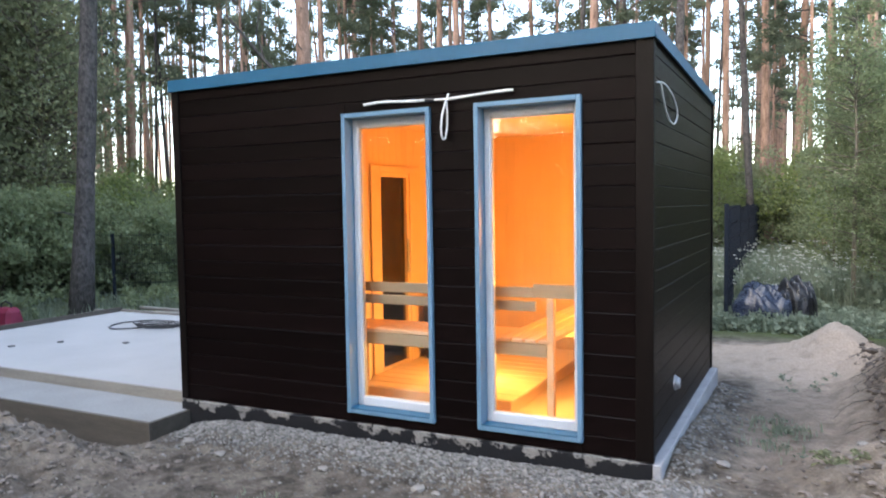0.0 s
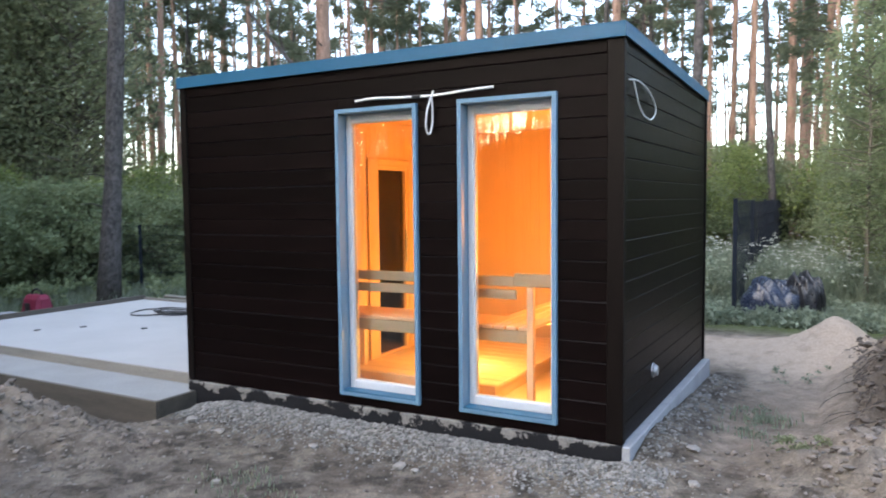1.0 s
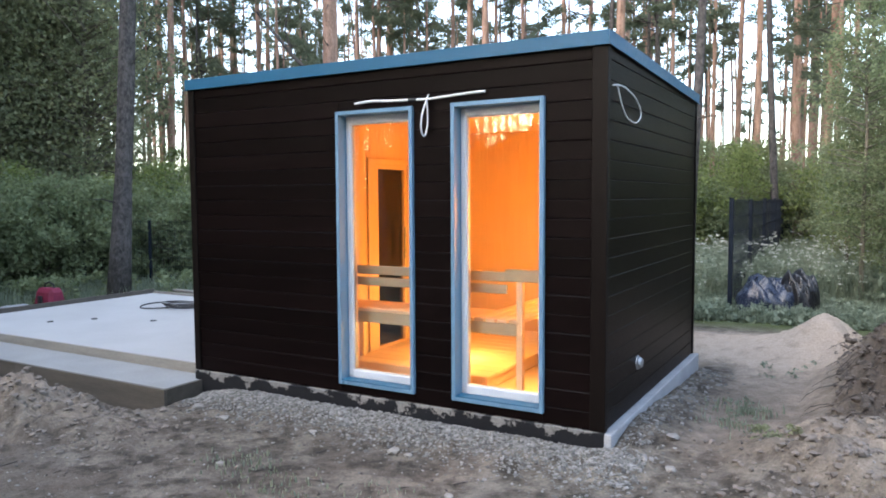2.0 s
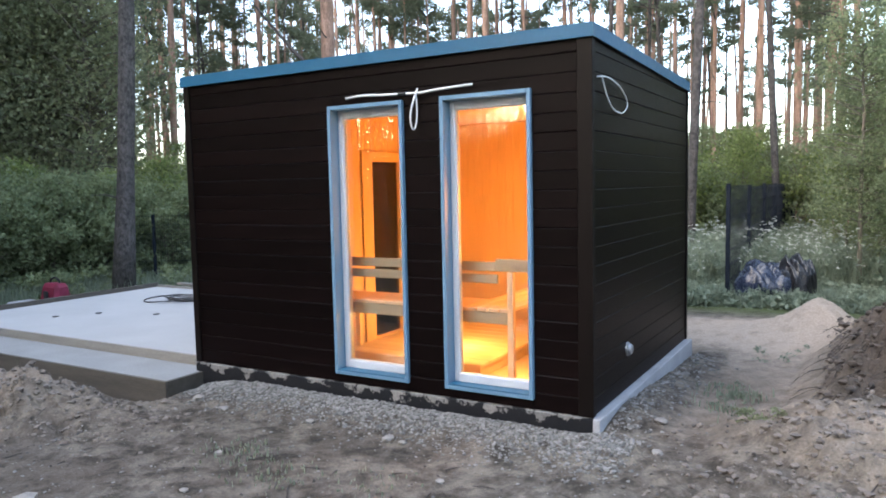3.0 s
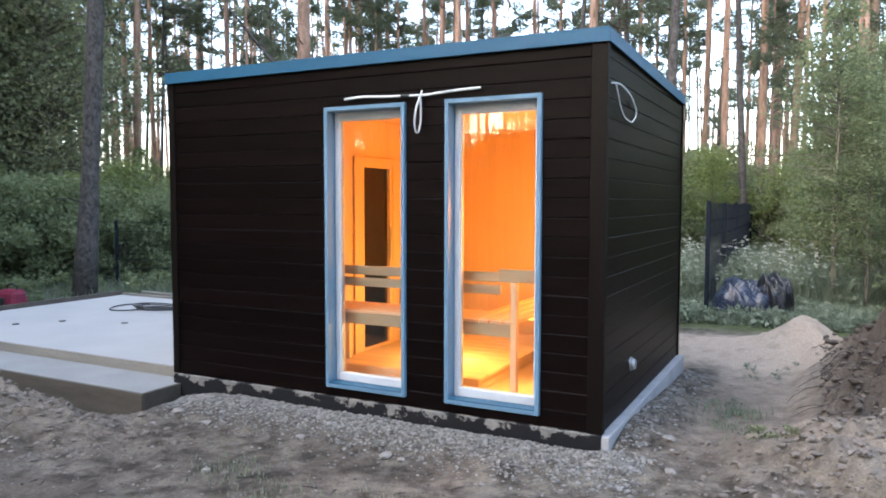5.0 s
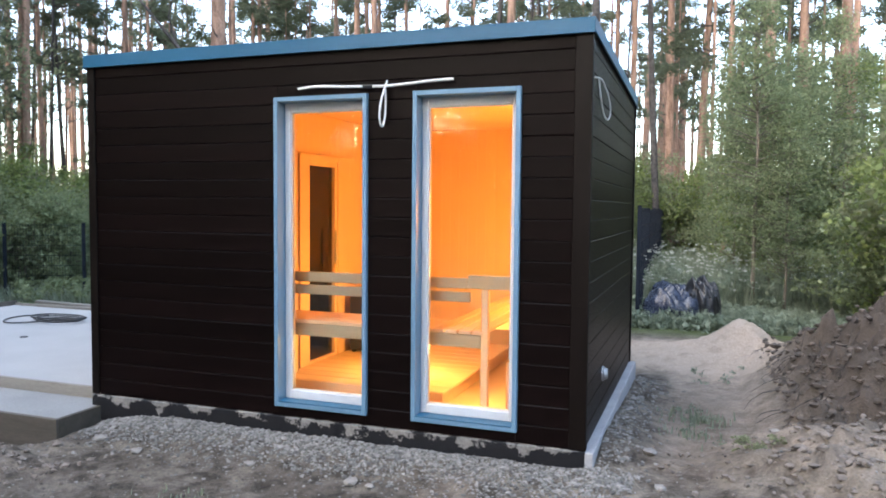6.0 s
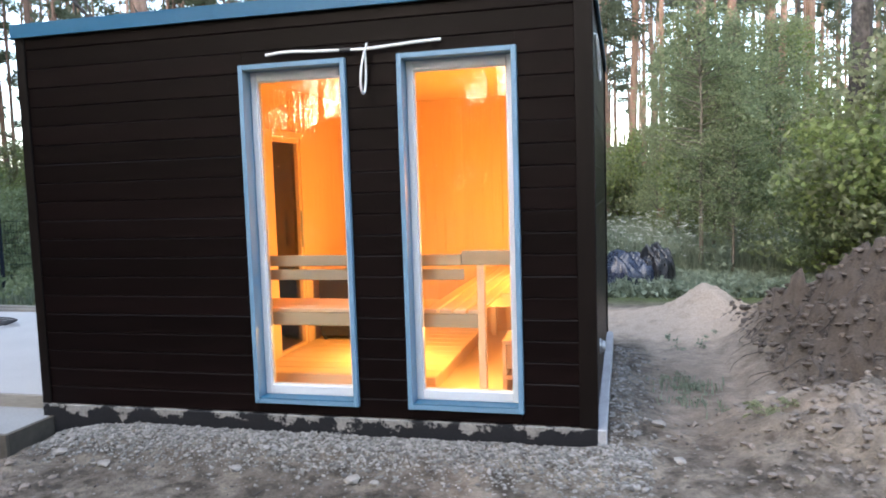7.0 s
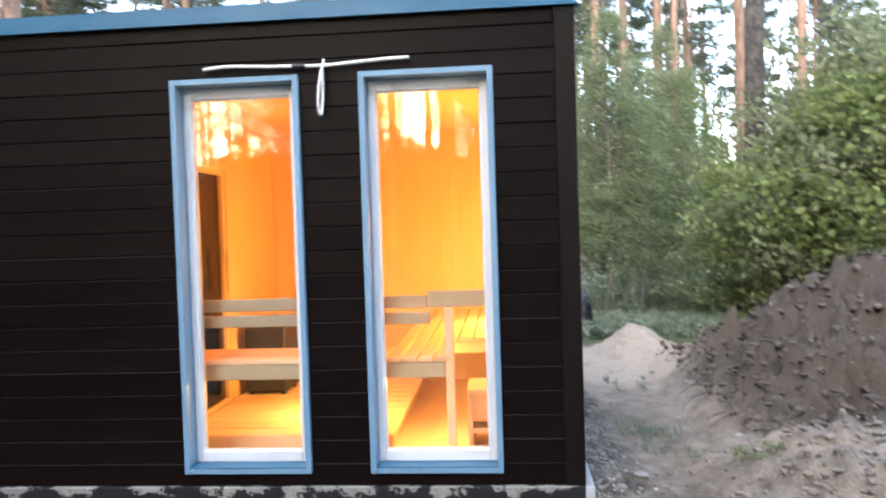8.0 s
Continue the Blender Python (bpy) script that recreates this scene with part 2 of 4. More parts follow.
M_LEAF_LIGHT = leaf_material("light_leaves", (0.105, 0.145, 0.075), (0.36, 0.40, 0.225), 0.5)
M_GRASS = leaf_material("meadow_grass", (0.13, 0.17, 0.11), (0.37, 0.40, 0.30), 0.45)
M_GRASS_LEAF = leaf_material("meadow_leaves", (0.11, 0.15, 0.105), (0.34, 0.38, 0.28), 0.45)
M_FLOWER = leaf_material("white_blossom", (0.45, 0.47, 0.42), (0.75, 0.76, 0.70), 0.3)
M_FENCE = material("anthracite_powder_coat", (0.010, 0.014, 0.022), 0.6, 0.1, spec=0.12)
M_TARP = material("blue_grey_plastic_sheet", (0.007, 0.010, 0.020), 0.27, 0.35, 3, 40, 0.1, tint=(0.016, 0.022, 0.042))
M_TARP_BLACK = material("black_plastic_sheet", (0.012, 0.012, 0.015), 0.3, 0.2, 5, 40, 0.2)
M_RED = material("dark_red_canvas", (0.19, 0.014, 0.042), 0.7, 0.25, 8, 80, 0.3)
M_CABLE = material("white_cable_sheath", (0.72, 0.72, 0.72), 0.45, 0.05)
M_TAPE = material("black_tape", (0.015, 0.015, 0.018), 0.5, 0.1)
M_VENT = material("dull_zinc", (0.34, 0.34, 0.35), 0.5, 0.15, 8, 80, 0.05, metal=0.7)
M_HEATER = material("black_heater_sheet", (0.015, 0.014, 0.013), 0.5, 0.2)
M_DARKCABLE = material("black_hose", (0.03, 0.03, 0.033), 0.5, 0.2)


# ---- mesh helpers ----
def mesh_of(bm, name, mat, smooth=False):
    me = bpy.data.meshes.new(name)
    bmesh.ops.recalc_face_normals(bm, faces=bm.faces)
    bm.to_mesh(me)
    bm.free()
    me.materials.append(mat)
    if smooth:
        me.polygons.foreach_set("use_smooth", [True] * len(me.polygons))
    return me


def box(bm, x0, x1, y0, y1, z0, z1, bevel=0.0):
    geo = bmesh.ops.create_cube(bm, size=1.0, matrix=Matrix.Translation(((x0 + x1) / 2, (y0 + y1) / 2, (z0 + z1) / 2)) @ Matrix.Diagonal((x1 - x0, y1 - y0, z1 - z0, 1)))
    if bevel:
        edges = list({e for v in geo["verts"] for e in v.link_edges})
        bmesh.ops.bevel(bm, geom=edges, offset=bevel, segments=1, affect="EDGES")
    return bm


def part(name, bm, mat, parent=None, label="", smooth=False):
    """One mesh object; under a thing or a part if parent is given."""
    ob = new(name, mesh_of(bm, name, mat, smooth))
    if parent:
        ob.parent = parent
    return tagged(ob, label)


def part_box(name, dims, mat, parent, bevel=0.004, label=""):
    return part(name, box(bmesh.new(), *dims, bevel), mat, parent, label)


def empty(name, label, category, kind="", group="", place=(0, 0, 0)):
    ob = new(name)
    ob.location = place
    return tagged(ob, label, category, group, kind)


def tube(bm, points, radii, sides=8, cap=True):
    """A round rod along a line of points."""
    rings = []
    pts = [Vector(p) for p in points]
    for i, p in enumerate(pts):
        d = (pts[min(i + 1, len(pts) - 1)] - pts[max(i - 1, 0)]).normalized()
        side = d.orthogonal().normalized() if abs(d.z) < 0.95 else Vector((1, 0, 0))
        side = (side - d * side.dot(d)).normalized()
        up = d.cross(side)
        r = radii[i] if isinstance(radii, (list, tuple)) else radii
        rings.append([bm.verts.new(p + (side * math.cos(2 * math.pi * k / sides) + up * math.sin(2 * math.pi * k / sides)) * r) for k in range(sides)])
    for a, b in zip(rings, rings[1:]):
        for k in range(sides):
            bm.faces.new((a[k], a[(k + 1) % sides], b[(k + 1) % sides], b[k]))
    if cap:
        bm.faces.new(rings[0][::-1])
        bm.faces.new(rings[-1])
    return bm


def leaf_mesh(name, centres, size, mat, rng, flat=0.0, long=1.6):
    """Many small folded leaves at the given places."""
    c = np.asarray(centres, float)
    k = len(c)
    d = rng.normal(size=(k, 3))
    d[:, 2] *= 1 - flat
    d /= np.linalg.norm(d, axis=1)[:, None]
    u = np.cross(d, rng.normal(size=(k, 3)))
    u /= np.linalg.norm(u, axis=1)[:, None]
    s = (size * rng.uniform(0.6, 1.4, k))[:, None]
    nrm = np.cross(d, u)
    v = np.stack([c - d * s * long / 2, c + u * s / 2 + nrm * s * 0.15, c + d * s * long / 2, c - u * s / 2 + nrm * s * 0.15], 1).reshape(-1, 3)
    base = np.arange(k)[:, None] * 4
    f = np.concatenate([base + (0, 1, 2), base + (0, 2, 3)], 1).reshape(-1, 3)
    me = bpy.data.meshes.new(name)
    me.from_pydata(v, [], f.tolist())
    me.materials.append(mat)
    return me


# ---- ground ----
def bump_at(x, y, cx, cy, sx, sy, h):
    return h * np.exp(-((x - cx) / sx) ** 2 - ((y - cy) / sy) ** 2)


def ramp01(v, a, b):
    t = np.clip((v - a) / (b - a), 0, 1)
    return t * t * (3 - 2 * t)


def waves(x, y, f, seed):
    r = np.random.RandomState(seed)
    out = 0
    for k in range(7):
        a, p = r.uniform(0, 6.28), r.uniform(0, 6.28)
        g = f * r.uniform(0.6, 2.2)
        out = out + np.sin((x * math.cos(a) + y * math.sin(a)) * g + p) / 7
    return out


def height(x, y):
    """The lie of the land."""
    z = -0.215 - 0.10 * ramp01(-x, 8.5, 11.0) - 0.06 * ramp01(y, 6, 8)
    z = z + bump_at(x, y, 1.55, 0.25, 0.75, 0.8, 0.42)                       # pale spoil beside the path
    heap = np.clip((x - 1.0) * 0.62, 0, 1.75) * ramp01(y, 0.7, 2.0) * (1 - ramp01(y, 3.3, 5.0))
    z = z + heap * (1 + 0.12 * waves(x, y, 5, 4))
    z = z + bump_at(x, y, 1.08, 4.70, 0.30, 0.5, 0.27) + bump_at(x, y, 0.95, 4.5, 0.8, 0.7, 0.15)
    z = z + bump_at(x, y, -4.55, -0.98, 0.55, 0.34, 0.24) + bump_at(x, y, -5.3, -1.15, 0.8, 0.4, 0.17) + bump_at(x, y, -3.9, -1.15, 0.6, 0.3, 0.10)
    z = z + 0.105 * np.exp(-(np.minimum(y, 0) / 0.33) ** 2) * ramp01(x, -3.9, -3.0) * (1 - ramp01(x, 0.1, 0.7)) * (1 - ramp01(y, 0.3, 2.5))
    z = z - 0.11 * ramp01(-x, 3.5, 4.1) * ramp01(y, -1.3, -0.7)
    z = z + 0.07 * np.exp(-(np.maximum(x - 0.05, 0) / 0.28) ** 2) * ramp01(y, -0.1, 0.5) * (1 - ramp01(y, 2.6, 3.2)) * (x > 0)
    near = 1 - ramp01(np.hypot(x, y), 9, 16)
    rough = 0.012 + bump_at(x, y, 1.5, 0.0, 0.8, 1.0, 0.06) + bump_at(x, y, 1.0, 4.6, 0.9, 0.8, 0.02) + 0.16 * ramp01(x, 1.1, 1.7) * ramp01(y, 0.4, 1.0) * (1 - ramp01(y, 4.0, 4.6)) + 0.075 * ramp01(-x, 3.2, 4.0) * (1 - ramp01(y, -0.75, -0.45)) * ramp01(y, -2.2, -1.4)
    z = z + near * rough * (waves(x, y, 9, 1) * 1.2 + waves(x, y, 24, 2) + 0.6 * waves(x, y, 60, 3))
    dug = ramp01(x, 1.1, 1.6) * ramp01(y, 0.6, 1.2) * (1 - ramp01(y, 4.0, 4.8))
    z = z - dug * 0.22 * np.abs(waves(x, y, 7, 31)) - dug * 0.16 * np.abs(waves(x, y, 17, 32)) + dug * 0.06
    under = ((x > -8.6) & (x < 0.02) & (y > 0.0) & (y < 3.4))
    return np.where(under, np.minimum(z, -0.24), z)


def spread(a, b, step, far):
    mid = np.arange(a, b, step)
    out, s = [], step
    p = mid[-1]
    while p < far:
        s *= 1.18
        p += s
        out.append(p)
    low, s = [], step
    p = mid[0]
    while p > -far:
        s *= 1.18
        p -= s
        low.append(p)
    return np.array(low[::-1] + list(mid) + out)


def build_ground():
    xs, ys = spread(-7.5, 4.2, 0.045, 260), spread(-4.2, 6.5, 0.045, 260)
    gx, gy = np.meshgrid(xs, ys)
    z = height(gx, gy)
    v = np.stack([gx, gy, z], -1).reshape(-1, 3)
    nx, ny = len(xs), len(ys)
    i = (np.arange(ny - 1)[:, None] * nx + np.arange(nx - 1)[None]).reshape(-1)
    f = np.stack([i, i + 1, i + nx + 1, i + nx], 1)
    me = bpy.data.meshes.new("ground")
    me.from_pydata(v, [], f.tolist())
    me.materials.append(M_GROUND)
    me.polygons.foreach_set("use_smooth", [True] * len(me.polygons))
    x, y = v[:, 0], v[:, 1]
    sand = np.clip(bump_at(x, y, 1.0, 4.4, 0.85, 0.9, 1.1) + 0.8 * (1 - ramp01(abs(y - 4.3), 0.5, 1.2)) * (1 - ramp01(abs(x - 0.3), 0.8, 1.3)) + bump_at(x, y, 1.6, 0.1, 0.5, 0.45, 0.4) + 0.42 * ramp01(x, 0.25, 0.5) * (1 - ramp01(x, 1.1, 1.5)) * ramp01(y, -0.2, 0.6) * (1 - ramp01(y, 3.2, 4.0)) + bump_at(x, y, -4.75, -1.02, 0.9, 0.36, 0.5), 0, 1)
    track = 0.35 * np.exp(-((x - 0.66 - 0.08 * waves(x, y, 3, 9)) / 0.16) ** 2) * ramp01(y, -0.4, 0.3) * (1 - ramp01(y, 2.2, 3.0))
    # darker patches at random before the cabin, and a darker strip before the spoil
    darkened = 0.45 * ramp01(waves(x, y, 2.4, 12), 0.12, 0.45) * (1 - ramp01(y, -0.9, -0.4)) + bump_at(x, y, 1.7, -0.75, 0.8, 0.3, 0.5)
    earth = np.clip(ramp01(x, 1.1, 1.6) * ramp01(y, 0.55, 1.1) * (1 - ramp01(y, 5.5, 7)) + track + darkened, 0, 1) * (1 - sand)
    turf = np.clip(ramp01(y, 5.3, 6.3) + ramp01(-x, 8.9, 9.8) + ramp01(np.hypot(x, y), 9, 14), 0, 1)
    for key, val in (("sand", sand), ("earth", earth), ("turf", turf)):
        at = me.attributes.new(key, "FLOAT", "POINT")
        at.data.foreach_set("value", val.astype(np.float32))
    return tagged(new("ground", me), "trampled grey sandy soil with dug earth and pale sand", "ground", kind="structure")


build_ground()

# ---- the cabin ----
XL, XR, YF, YB = -3.755, 0.0, 0.0, 2.80          # outer faces of the cladding
TOP = 2.475
COURSE, FIRST = 0.1263, 0.120
WIN = ((-2.128, -1.432), (-1.112, -0.412))       # outer edges of the window casings
WZ0, WZ1 = 0.070, 2.184

cabin = empty("sauna_cabin", "small flat-roofed sauna cabin clad in dark-stained boards", "cabin")


def wall_core(name, spans, label):
    bm = bmesh.new()
    for d in spans:
        box(bm, *d)
    return part(name, bm, M_BACKING, cabin, label)


O = [(a + 0.022, b - 0.022) for a, b in WIN]
front = wall_core("front_wall", [(XL + 0.02, O[0][0], 0.020, 0.17, 0.0, TOP)], "wall of dark horizontal boards")
for d in [(O[0][1], O[1][0], 0.020, 0.17, 0.0, TOP), (O[1][1], XR - 0.02, 0.020, 0.17, 0.0, TOP),
          *[(a, b, 0.020, 0.17, 0.0, WZ0 + 0.022) for a, b in O], *[(a, b, 0.020, 0.17, WZ1 - 0.022, TOP) for a, b in O]]:
    part("wall_panel", box(bmesh.new(), *d), M_BACKING, front)
side = wall_core("side_wall", [(XR - 0.17, XR - 0.020, 0.17, YB - 0.02, 0.0, TOP - 0.02)], "wall of dark horizontal boards")
rear = wall_core("rear_wall", [(XL + 0.02, XR - 0.02, YB - 0.15, YB, 0.0, TOP - 0.07)], "plain dark wall")
far_side = wall_core("far_side_wall", [(XL, XL + 0.15, 0.17, YB - 0.15, 0.0, TOP - 0.02)], "plain dark wall")


def board_mesh(h):
    """A chamfered cladding board of unit length along x; its face is at y = 0."""
    bm = bmesh.new()
    g = 0.0004
    prof = [(0.020, g), (0.005, g), (0.0, g + 0.003), (0.0, h - g - 0.007), (0.006, h - g), (0.020, h - g)]
    a = [bm.verts.new((0, y, z)) for y, z in prof]
    b = [bm.verts.new((1, y, z)) for y, z in prof]
    for k in range(len(prof)):
        j = (k + 1) % len(prof)
        bm.faces.new((a[k], a[j], b[j], b[k]))
    bm.faces.new(a)
    bm.faces.new(b[::-1])
    return mesh_of(bm, "board", M_BOARD)


BOARD = board_mesh(COURSE)
BOARD_LOW, BOARD_TOP = board_mesh(FIRST), board_mesh(TOP - FIRST - 18 * COURSE)
courses = [(0.0, BOARD_LOW)] + [(FIRST + k * COURSE, BOARD) for k in range(18)] + [(FIRST + 18 * COURSE, BOARD_TOP)]
rb = random.Random(5)
for z, me in courses:
    top = z + COURSE
    runs = [(XL + 0.062, XR - 0.092)]
    if top > WZ0 + 0.01 and z < WZ1 - 0.01:
        runs = [(XL + 0.062, WIN[0][0] + 0.012), (WIN[0][1] - 0.012, WIN[1][0] + 0.012), (WIN[1][1] - 0.012, XR - 0.092)]
    for a, b in runs:
        ob = new("board", me)
        ob.parent = front
        ob.location, ob.scale = (a, rb.uniform(-0.0012, 0.0012), z), (b - a, 1, 1)
    ob = new("board", me)
    ob.parent = side
    ob.matrix_basis = Matrix.Translation((rb.uniform(-0.0012, 0.0012), 0.040, z)) @ pose(0, 0, 0, 0, 0, 90) @ Matrix.Diagonal((YB - 0.075, 1, 1, 1))
BOARD_CUT, BOARD_HEAD = board_mesh(WZ0 - 0.002), board_mesh(FIRST + 17 * COURSE - WZ1 - 0.002)
for a, b in WIN:
    for z, me in ((0.0, BOARD_CUT), (WZ1 + 0.002, BOARD_HEAD)):
        ob = new("board", me)
        ob.parent = front
        ob.location, ob.scale = (a + 0.013, rb.uniform(-0.0012, 0.0012), z), (b - a - 0.026, 1, 1)
part_box("corner_board", (XR - 0.094, XR + 0.012, -0.014, 0.012, 0.0, TOP), M_TRIM_DARK, front)
part_box("corner_board", (XL - 0.006, XL + 0.064, -0.014, 0.018, 0.0, TOP), M_TRIM_DARK, front)
part_box("corner_board", (XR - 0.010, XR + 0.012, 0.0125, 0.042, 0.0, TOP), M_TRIM_DARK, side)
part_box("corner_board", (XR - 0.015, XR + 0.012, YB - 0.040, YB + 0.012, 0.0, TOP - 0.06), M_TRIM_DARK, side)


def window(a, b):
    """A deep blue casing box round a white fixed frame with one pane."""
    w = part("window", casing(a, b), M_BLUE, cabin, "tall narrow window with a blue casing and white frame")
    i0, i1, z0, z1 = a + 0.030, b - 0.030, WZ0 + 0.036, WZ1 - 0.030
    bm = bmesh.new()
    t, u = 0.042, 0.060
    box(bm, i0, i0 + t, 0.068, 0.135, z0, z1, 0.004)
    box(bm, i1 - t, i1, 0.068, 0.135, z0, z1, 0.004)
    box(bm, i0 + t, i1 - t, 0.068, 0.135, z0, z0 + u, 0.004)
    box(bm, i0 + t, i1 - t, 0.068, 0.135, z1 - u, z1, 0.004)
    part("window_frame", bm, M_WHITE, w, "white frame")
    bm = bmesh.new()
    g = 0.006
    for d in ((i0 + t, i0 + t + g, z0 + u, z1 - u), (i1 - t - g, i1 - t, z0 + u, z1 - u), (i0 + t + g, i1 - t - g, z0 + u, z0 + u + g), (i0 + t + g, i1 - t - g, z1 - u - g, z1 - u)):
        box(bm, d[0], d[1], 0.080, 0.112, d[2], d[3])
    part("glazing_bead", bm, M_WHITE, w)
    pane = part("pane", box(bmesh.new(), i0 + t + g, i1 - t - g, 0.088, 0.104, z0 + u + g, z1 - u - g), M_GLASS, w, "clear glass")
    pane.visible_shadow = False
    part_box("sill", (a + 0.031, b - 0.031, -0.034, 0.067, WZ0 + 0.031, WZ0 + 0.038), M_BLUE_METAL, w, 0.002, "pale blue metal sill")
    bm = bmesh.new()
    box(bm, a + 0.022, b - 0.022, 0.136, 0.20, WZ0 + 0.022, z0 + 0.02, 0.003)
    box(bm, a + 0.022, b - 0.022, 0.136, 0.20, z1 - 0.02, WZ1 - 0.022, 0.003)
    box(bm, a + 0.0225, a + 0.0255, 0.137, 0.20, z0 + 0.02, z1 - 0.02)
    box(bm, b - 0.0255, b - 0.0225, 0.137, 0.20, z0 + 0.02, z1 - 0.02)
    part("inner_lining", bm, M_PINEWOOD, w)
    return w


def casing(a, b):
    bm = bmesh.new()
    t, y0, y1 = 0.030, -0.032, 0.136
    box(bm, a, a + t, y0, y1, WZ0, WZ1, 0.003)
    box(bm, b - t, b, y0, y1, WZ0, WZ1, 0.003)
    box(bm, a + t, b - t, y0 + 0.001, y1, WZ0, WZ0 + 0.030, 0.003)
    box(bm, a + t, b - t, y0 + 0.001, y1, WZ1 - t, WZ1, 0.003)
    return bm


for a, b in WIN:
    window(a, b)

# roof: a low mono-pitch deck inside folded blue edging
roof = part("roof", bmesh.new(), M_BLUE_METAL, cabin, "flat roof edged with folded blue sheet metal")


def sloped(bm, x0, x1, y0, y1, za0, za1, drop):
    """A slab whose ends at y0 and y1 differ by drop."""
    vs = [bm.verts.new(p) for p in ((x0, y0, za0), (x1, y0, za0), (x1, y1, za0 - drop), (x0, y1, za0 - drop), (x0, y0, za1), (x1, y0, za1), (x1, y1, za1 - drop), (x0, y1, za1 - drop))]
    for q in ((3, 2, 1, 0), (4, 5, 6, 7), (0, 1, 5, 4), (1, 2, 6, 5), (2, 3, 7, 6), (3, 0, 4, 7)):
        bm.faces.new([vs[k] for k in q])
    return bm


DROP = 0.068
RX0, RX1, RY0, RY1 = XL - 0.020, XR + 0.022, -0.032, YB + 0.022
part("deck", sloped(bmesh.new(), RX0 + 0.02, RX1 - 0.02, RY0 + 0.02, RY1 - 0.02, 2.478, 2.540, DROP), M_BACKING, roof)
f = bmesh.new()
box(f, RX0, RX1, RY0, RY0 + 0.003, 2.472, 2.556, 0.001)
part("fascia", f, M_BLUE_METAL, roof)
part("cap_sheet", box(bmesh.new(), RX0, RX1, RY0, RY0 + 0.10, 2.556, 2.561, 0.001), M_BLUE_METAL, roof)
part("drip_edge", box(bmesh.new(), RX0, RX1, RY0 - 0.007, RY0 - 0.0005, 2.470, 2.478, 0.001), M_BLUE_METAL, roof)
for x, s in ((RX1, 1), (RX0, -1)):
    f = bmesh.new()
    a, b = sorted((x, x - s * 0.003))
    part("fascia", sloped(f, a, b, RY0 + 0.0035, RY1, 2.472, 2.556, DROP), M_BLUE_METAL, roof)
    f = bmesh.new()
    a, b = sorted((x, x - s * 0.10))
    part("cap_sheet", sloped(f, a, b, RY0 + 0.101, RY1, 2.5565, 2.562, DROP), M_BLUE_METAL, roof)
    f = bmesh.new()
    a, b = sorted((x + s * 0.0005, x + s * 0.007))
    part("drip_edge", sloped(f, a, b, RY0, RY1, 2.470, 2.478, DROP), M_BLUE_METAL, roof)
part("fascia", box(bmesh.new(), RX0 + 0.004, RX1 - 0.004, RY1 - 0.003, RY1, 2.405, 2.488, 0.001), M_BLUE_METAL, roof)

# plinth
part("plinth", box(bmesh.new(), XL + 0.0, XR + 0.012, -0.022, 0.03, -0.40, -0.004, 0.004), M_BITUMEN, cabin, "concrete footing with ragged black bitumen")
part("plinth", box(bmesh.new(), XR - 0.1, XR + 0.058, -0.0215, YB + 0.03, -0.40, -0.006, 0.006), M_PLINTH, cabin, "bare grey concrete footing")
part("plinth", box(bmesh.new(), XL, XR - 0.1, 0.03, YB, -0.40, -0.006), M_PLINTH, cabin)

# interior: floor, linings, ceiling, partition
IX0, IX1, IY0, IY1, IZ0, IZ1 = XL + 0.15, -0.19, 0.19, 2.63, 0.02, 2.22
PX = -2.42
part_box("inner_floor", (IX0, IX1 + 0.02, 0.17, IY1 + 0.02, -0.005, IZ0), M_BENCH, cabin, 0.0, "pale timber floor")
part_box("inner_ceiling", (IX0, IX1 + 0.02, 0.17, IY1 + 0.02, IZ1, IZ1 + 0.03), M_PINEWOOD, cabin, 0.0, "pine-panelled ceiling")


def lined(name, x0, x1, y0, y1, holes=(), along="x"):
    """A panelled inner wall: tongue-and-groove strips that run upright, with holes left free."""
    w = empty_part(name)
    lo, hi = (x0, x1) if along == "x" else (y0, y1)
    n = max(1, round((hi - lo) / 0.094))
    p = (hi - lo) / n
    for k in range(n):
        a, b = lo + k * p, lo + (k + 1) * p
        spans = [(IZ0, IZ1)]
        for h0, h1, z0, z1 in holes:
            if b > h0 + 0.005 and a < h1 - 0.005:
                spans = [(s0, s1) for s0, s1 in ((IZ0, z0), (z1, IZ1)) if s1 - s0 > 0.03]
        for s0, s1 in spans:
            d = (a + 0.0004, b - 0.0004, y0, y1, s0, s1) if along == "x" else (x0, x1, a + 0.0004, b - 0.0004, s0, s1)
            part("panel_strip", box(bmesh.new(), *d, 0.0015), M_PINEWOOD, w)
    return w


def empty_part(name):
    ob = new(name)
    ob.parent = cabin
    return ob


lined("front_lining", PX, IX1, 0.172, 0.190, [(WIN[0][0] + 0.02, WIN[0][1] - 0.02, WZ0 + 0.02, WZ1 - 0.02), (WIN[1][0] + 0.02, WIN[1][1] - 0.02, WZ0 + 0.02, WZ1 - 0.02)])
lined("rear_lining", PX, IX1, IY1, IY1 + 0.018)
lined("side_lining", IX1, IX1 + 0.018, IY0 + 0.001, IY1 - 0.001, along="y")
DOOR = (0.88, 1.46)
lined("partition", PX - 0.03, PX, IY0 + 0.001, IY1 - 0.001, [(DOOR[0], DOOR[1], 0.03, 1.86)], along="y")


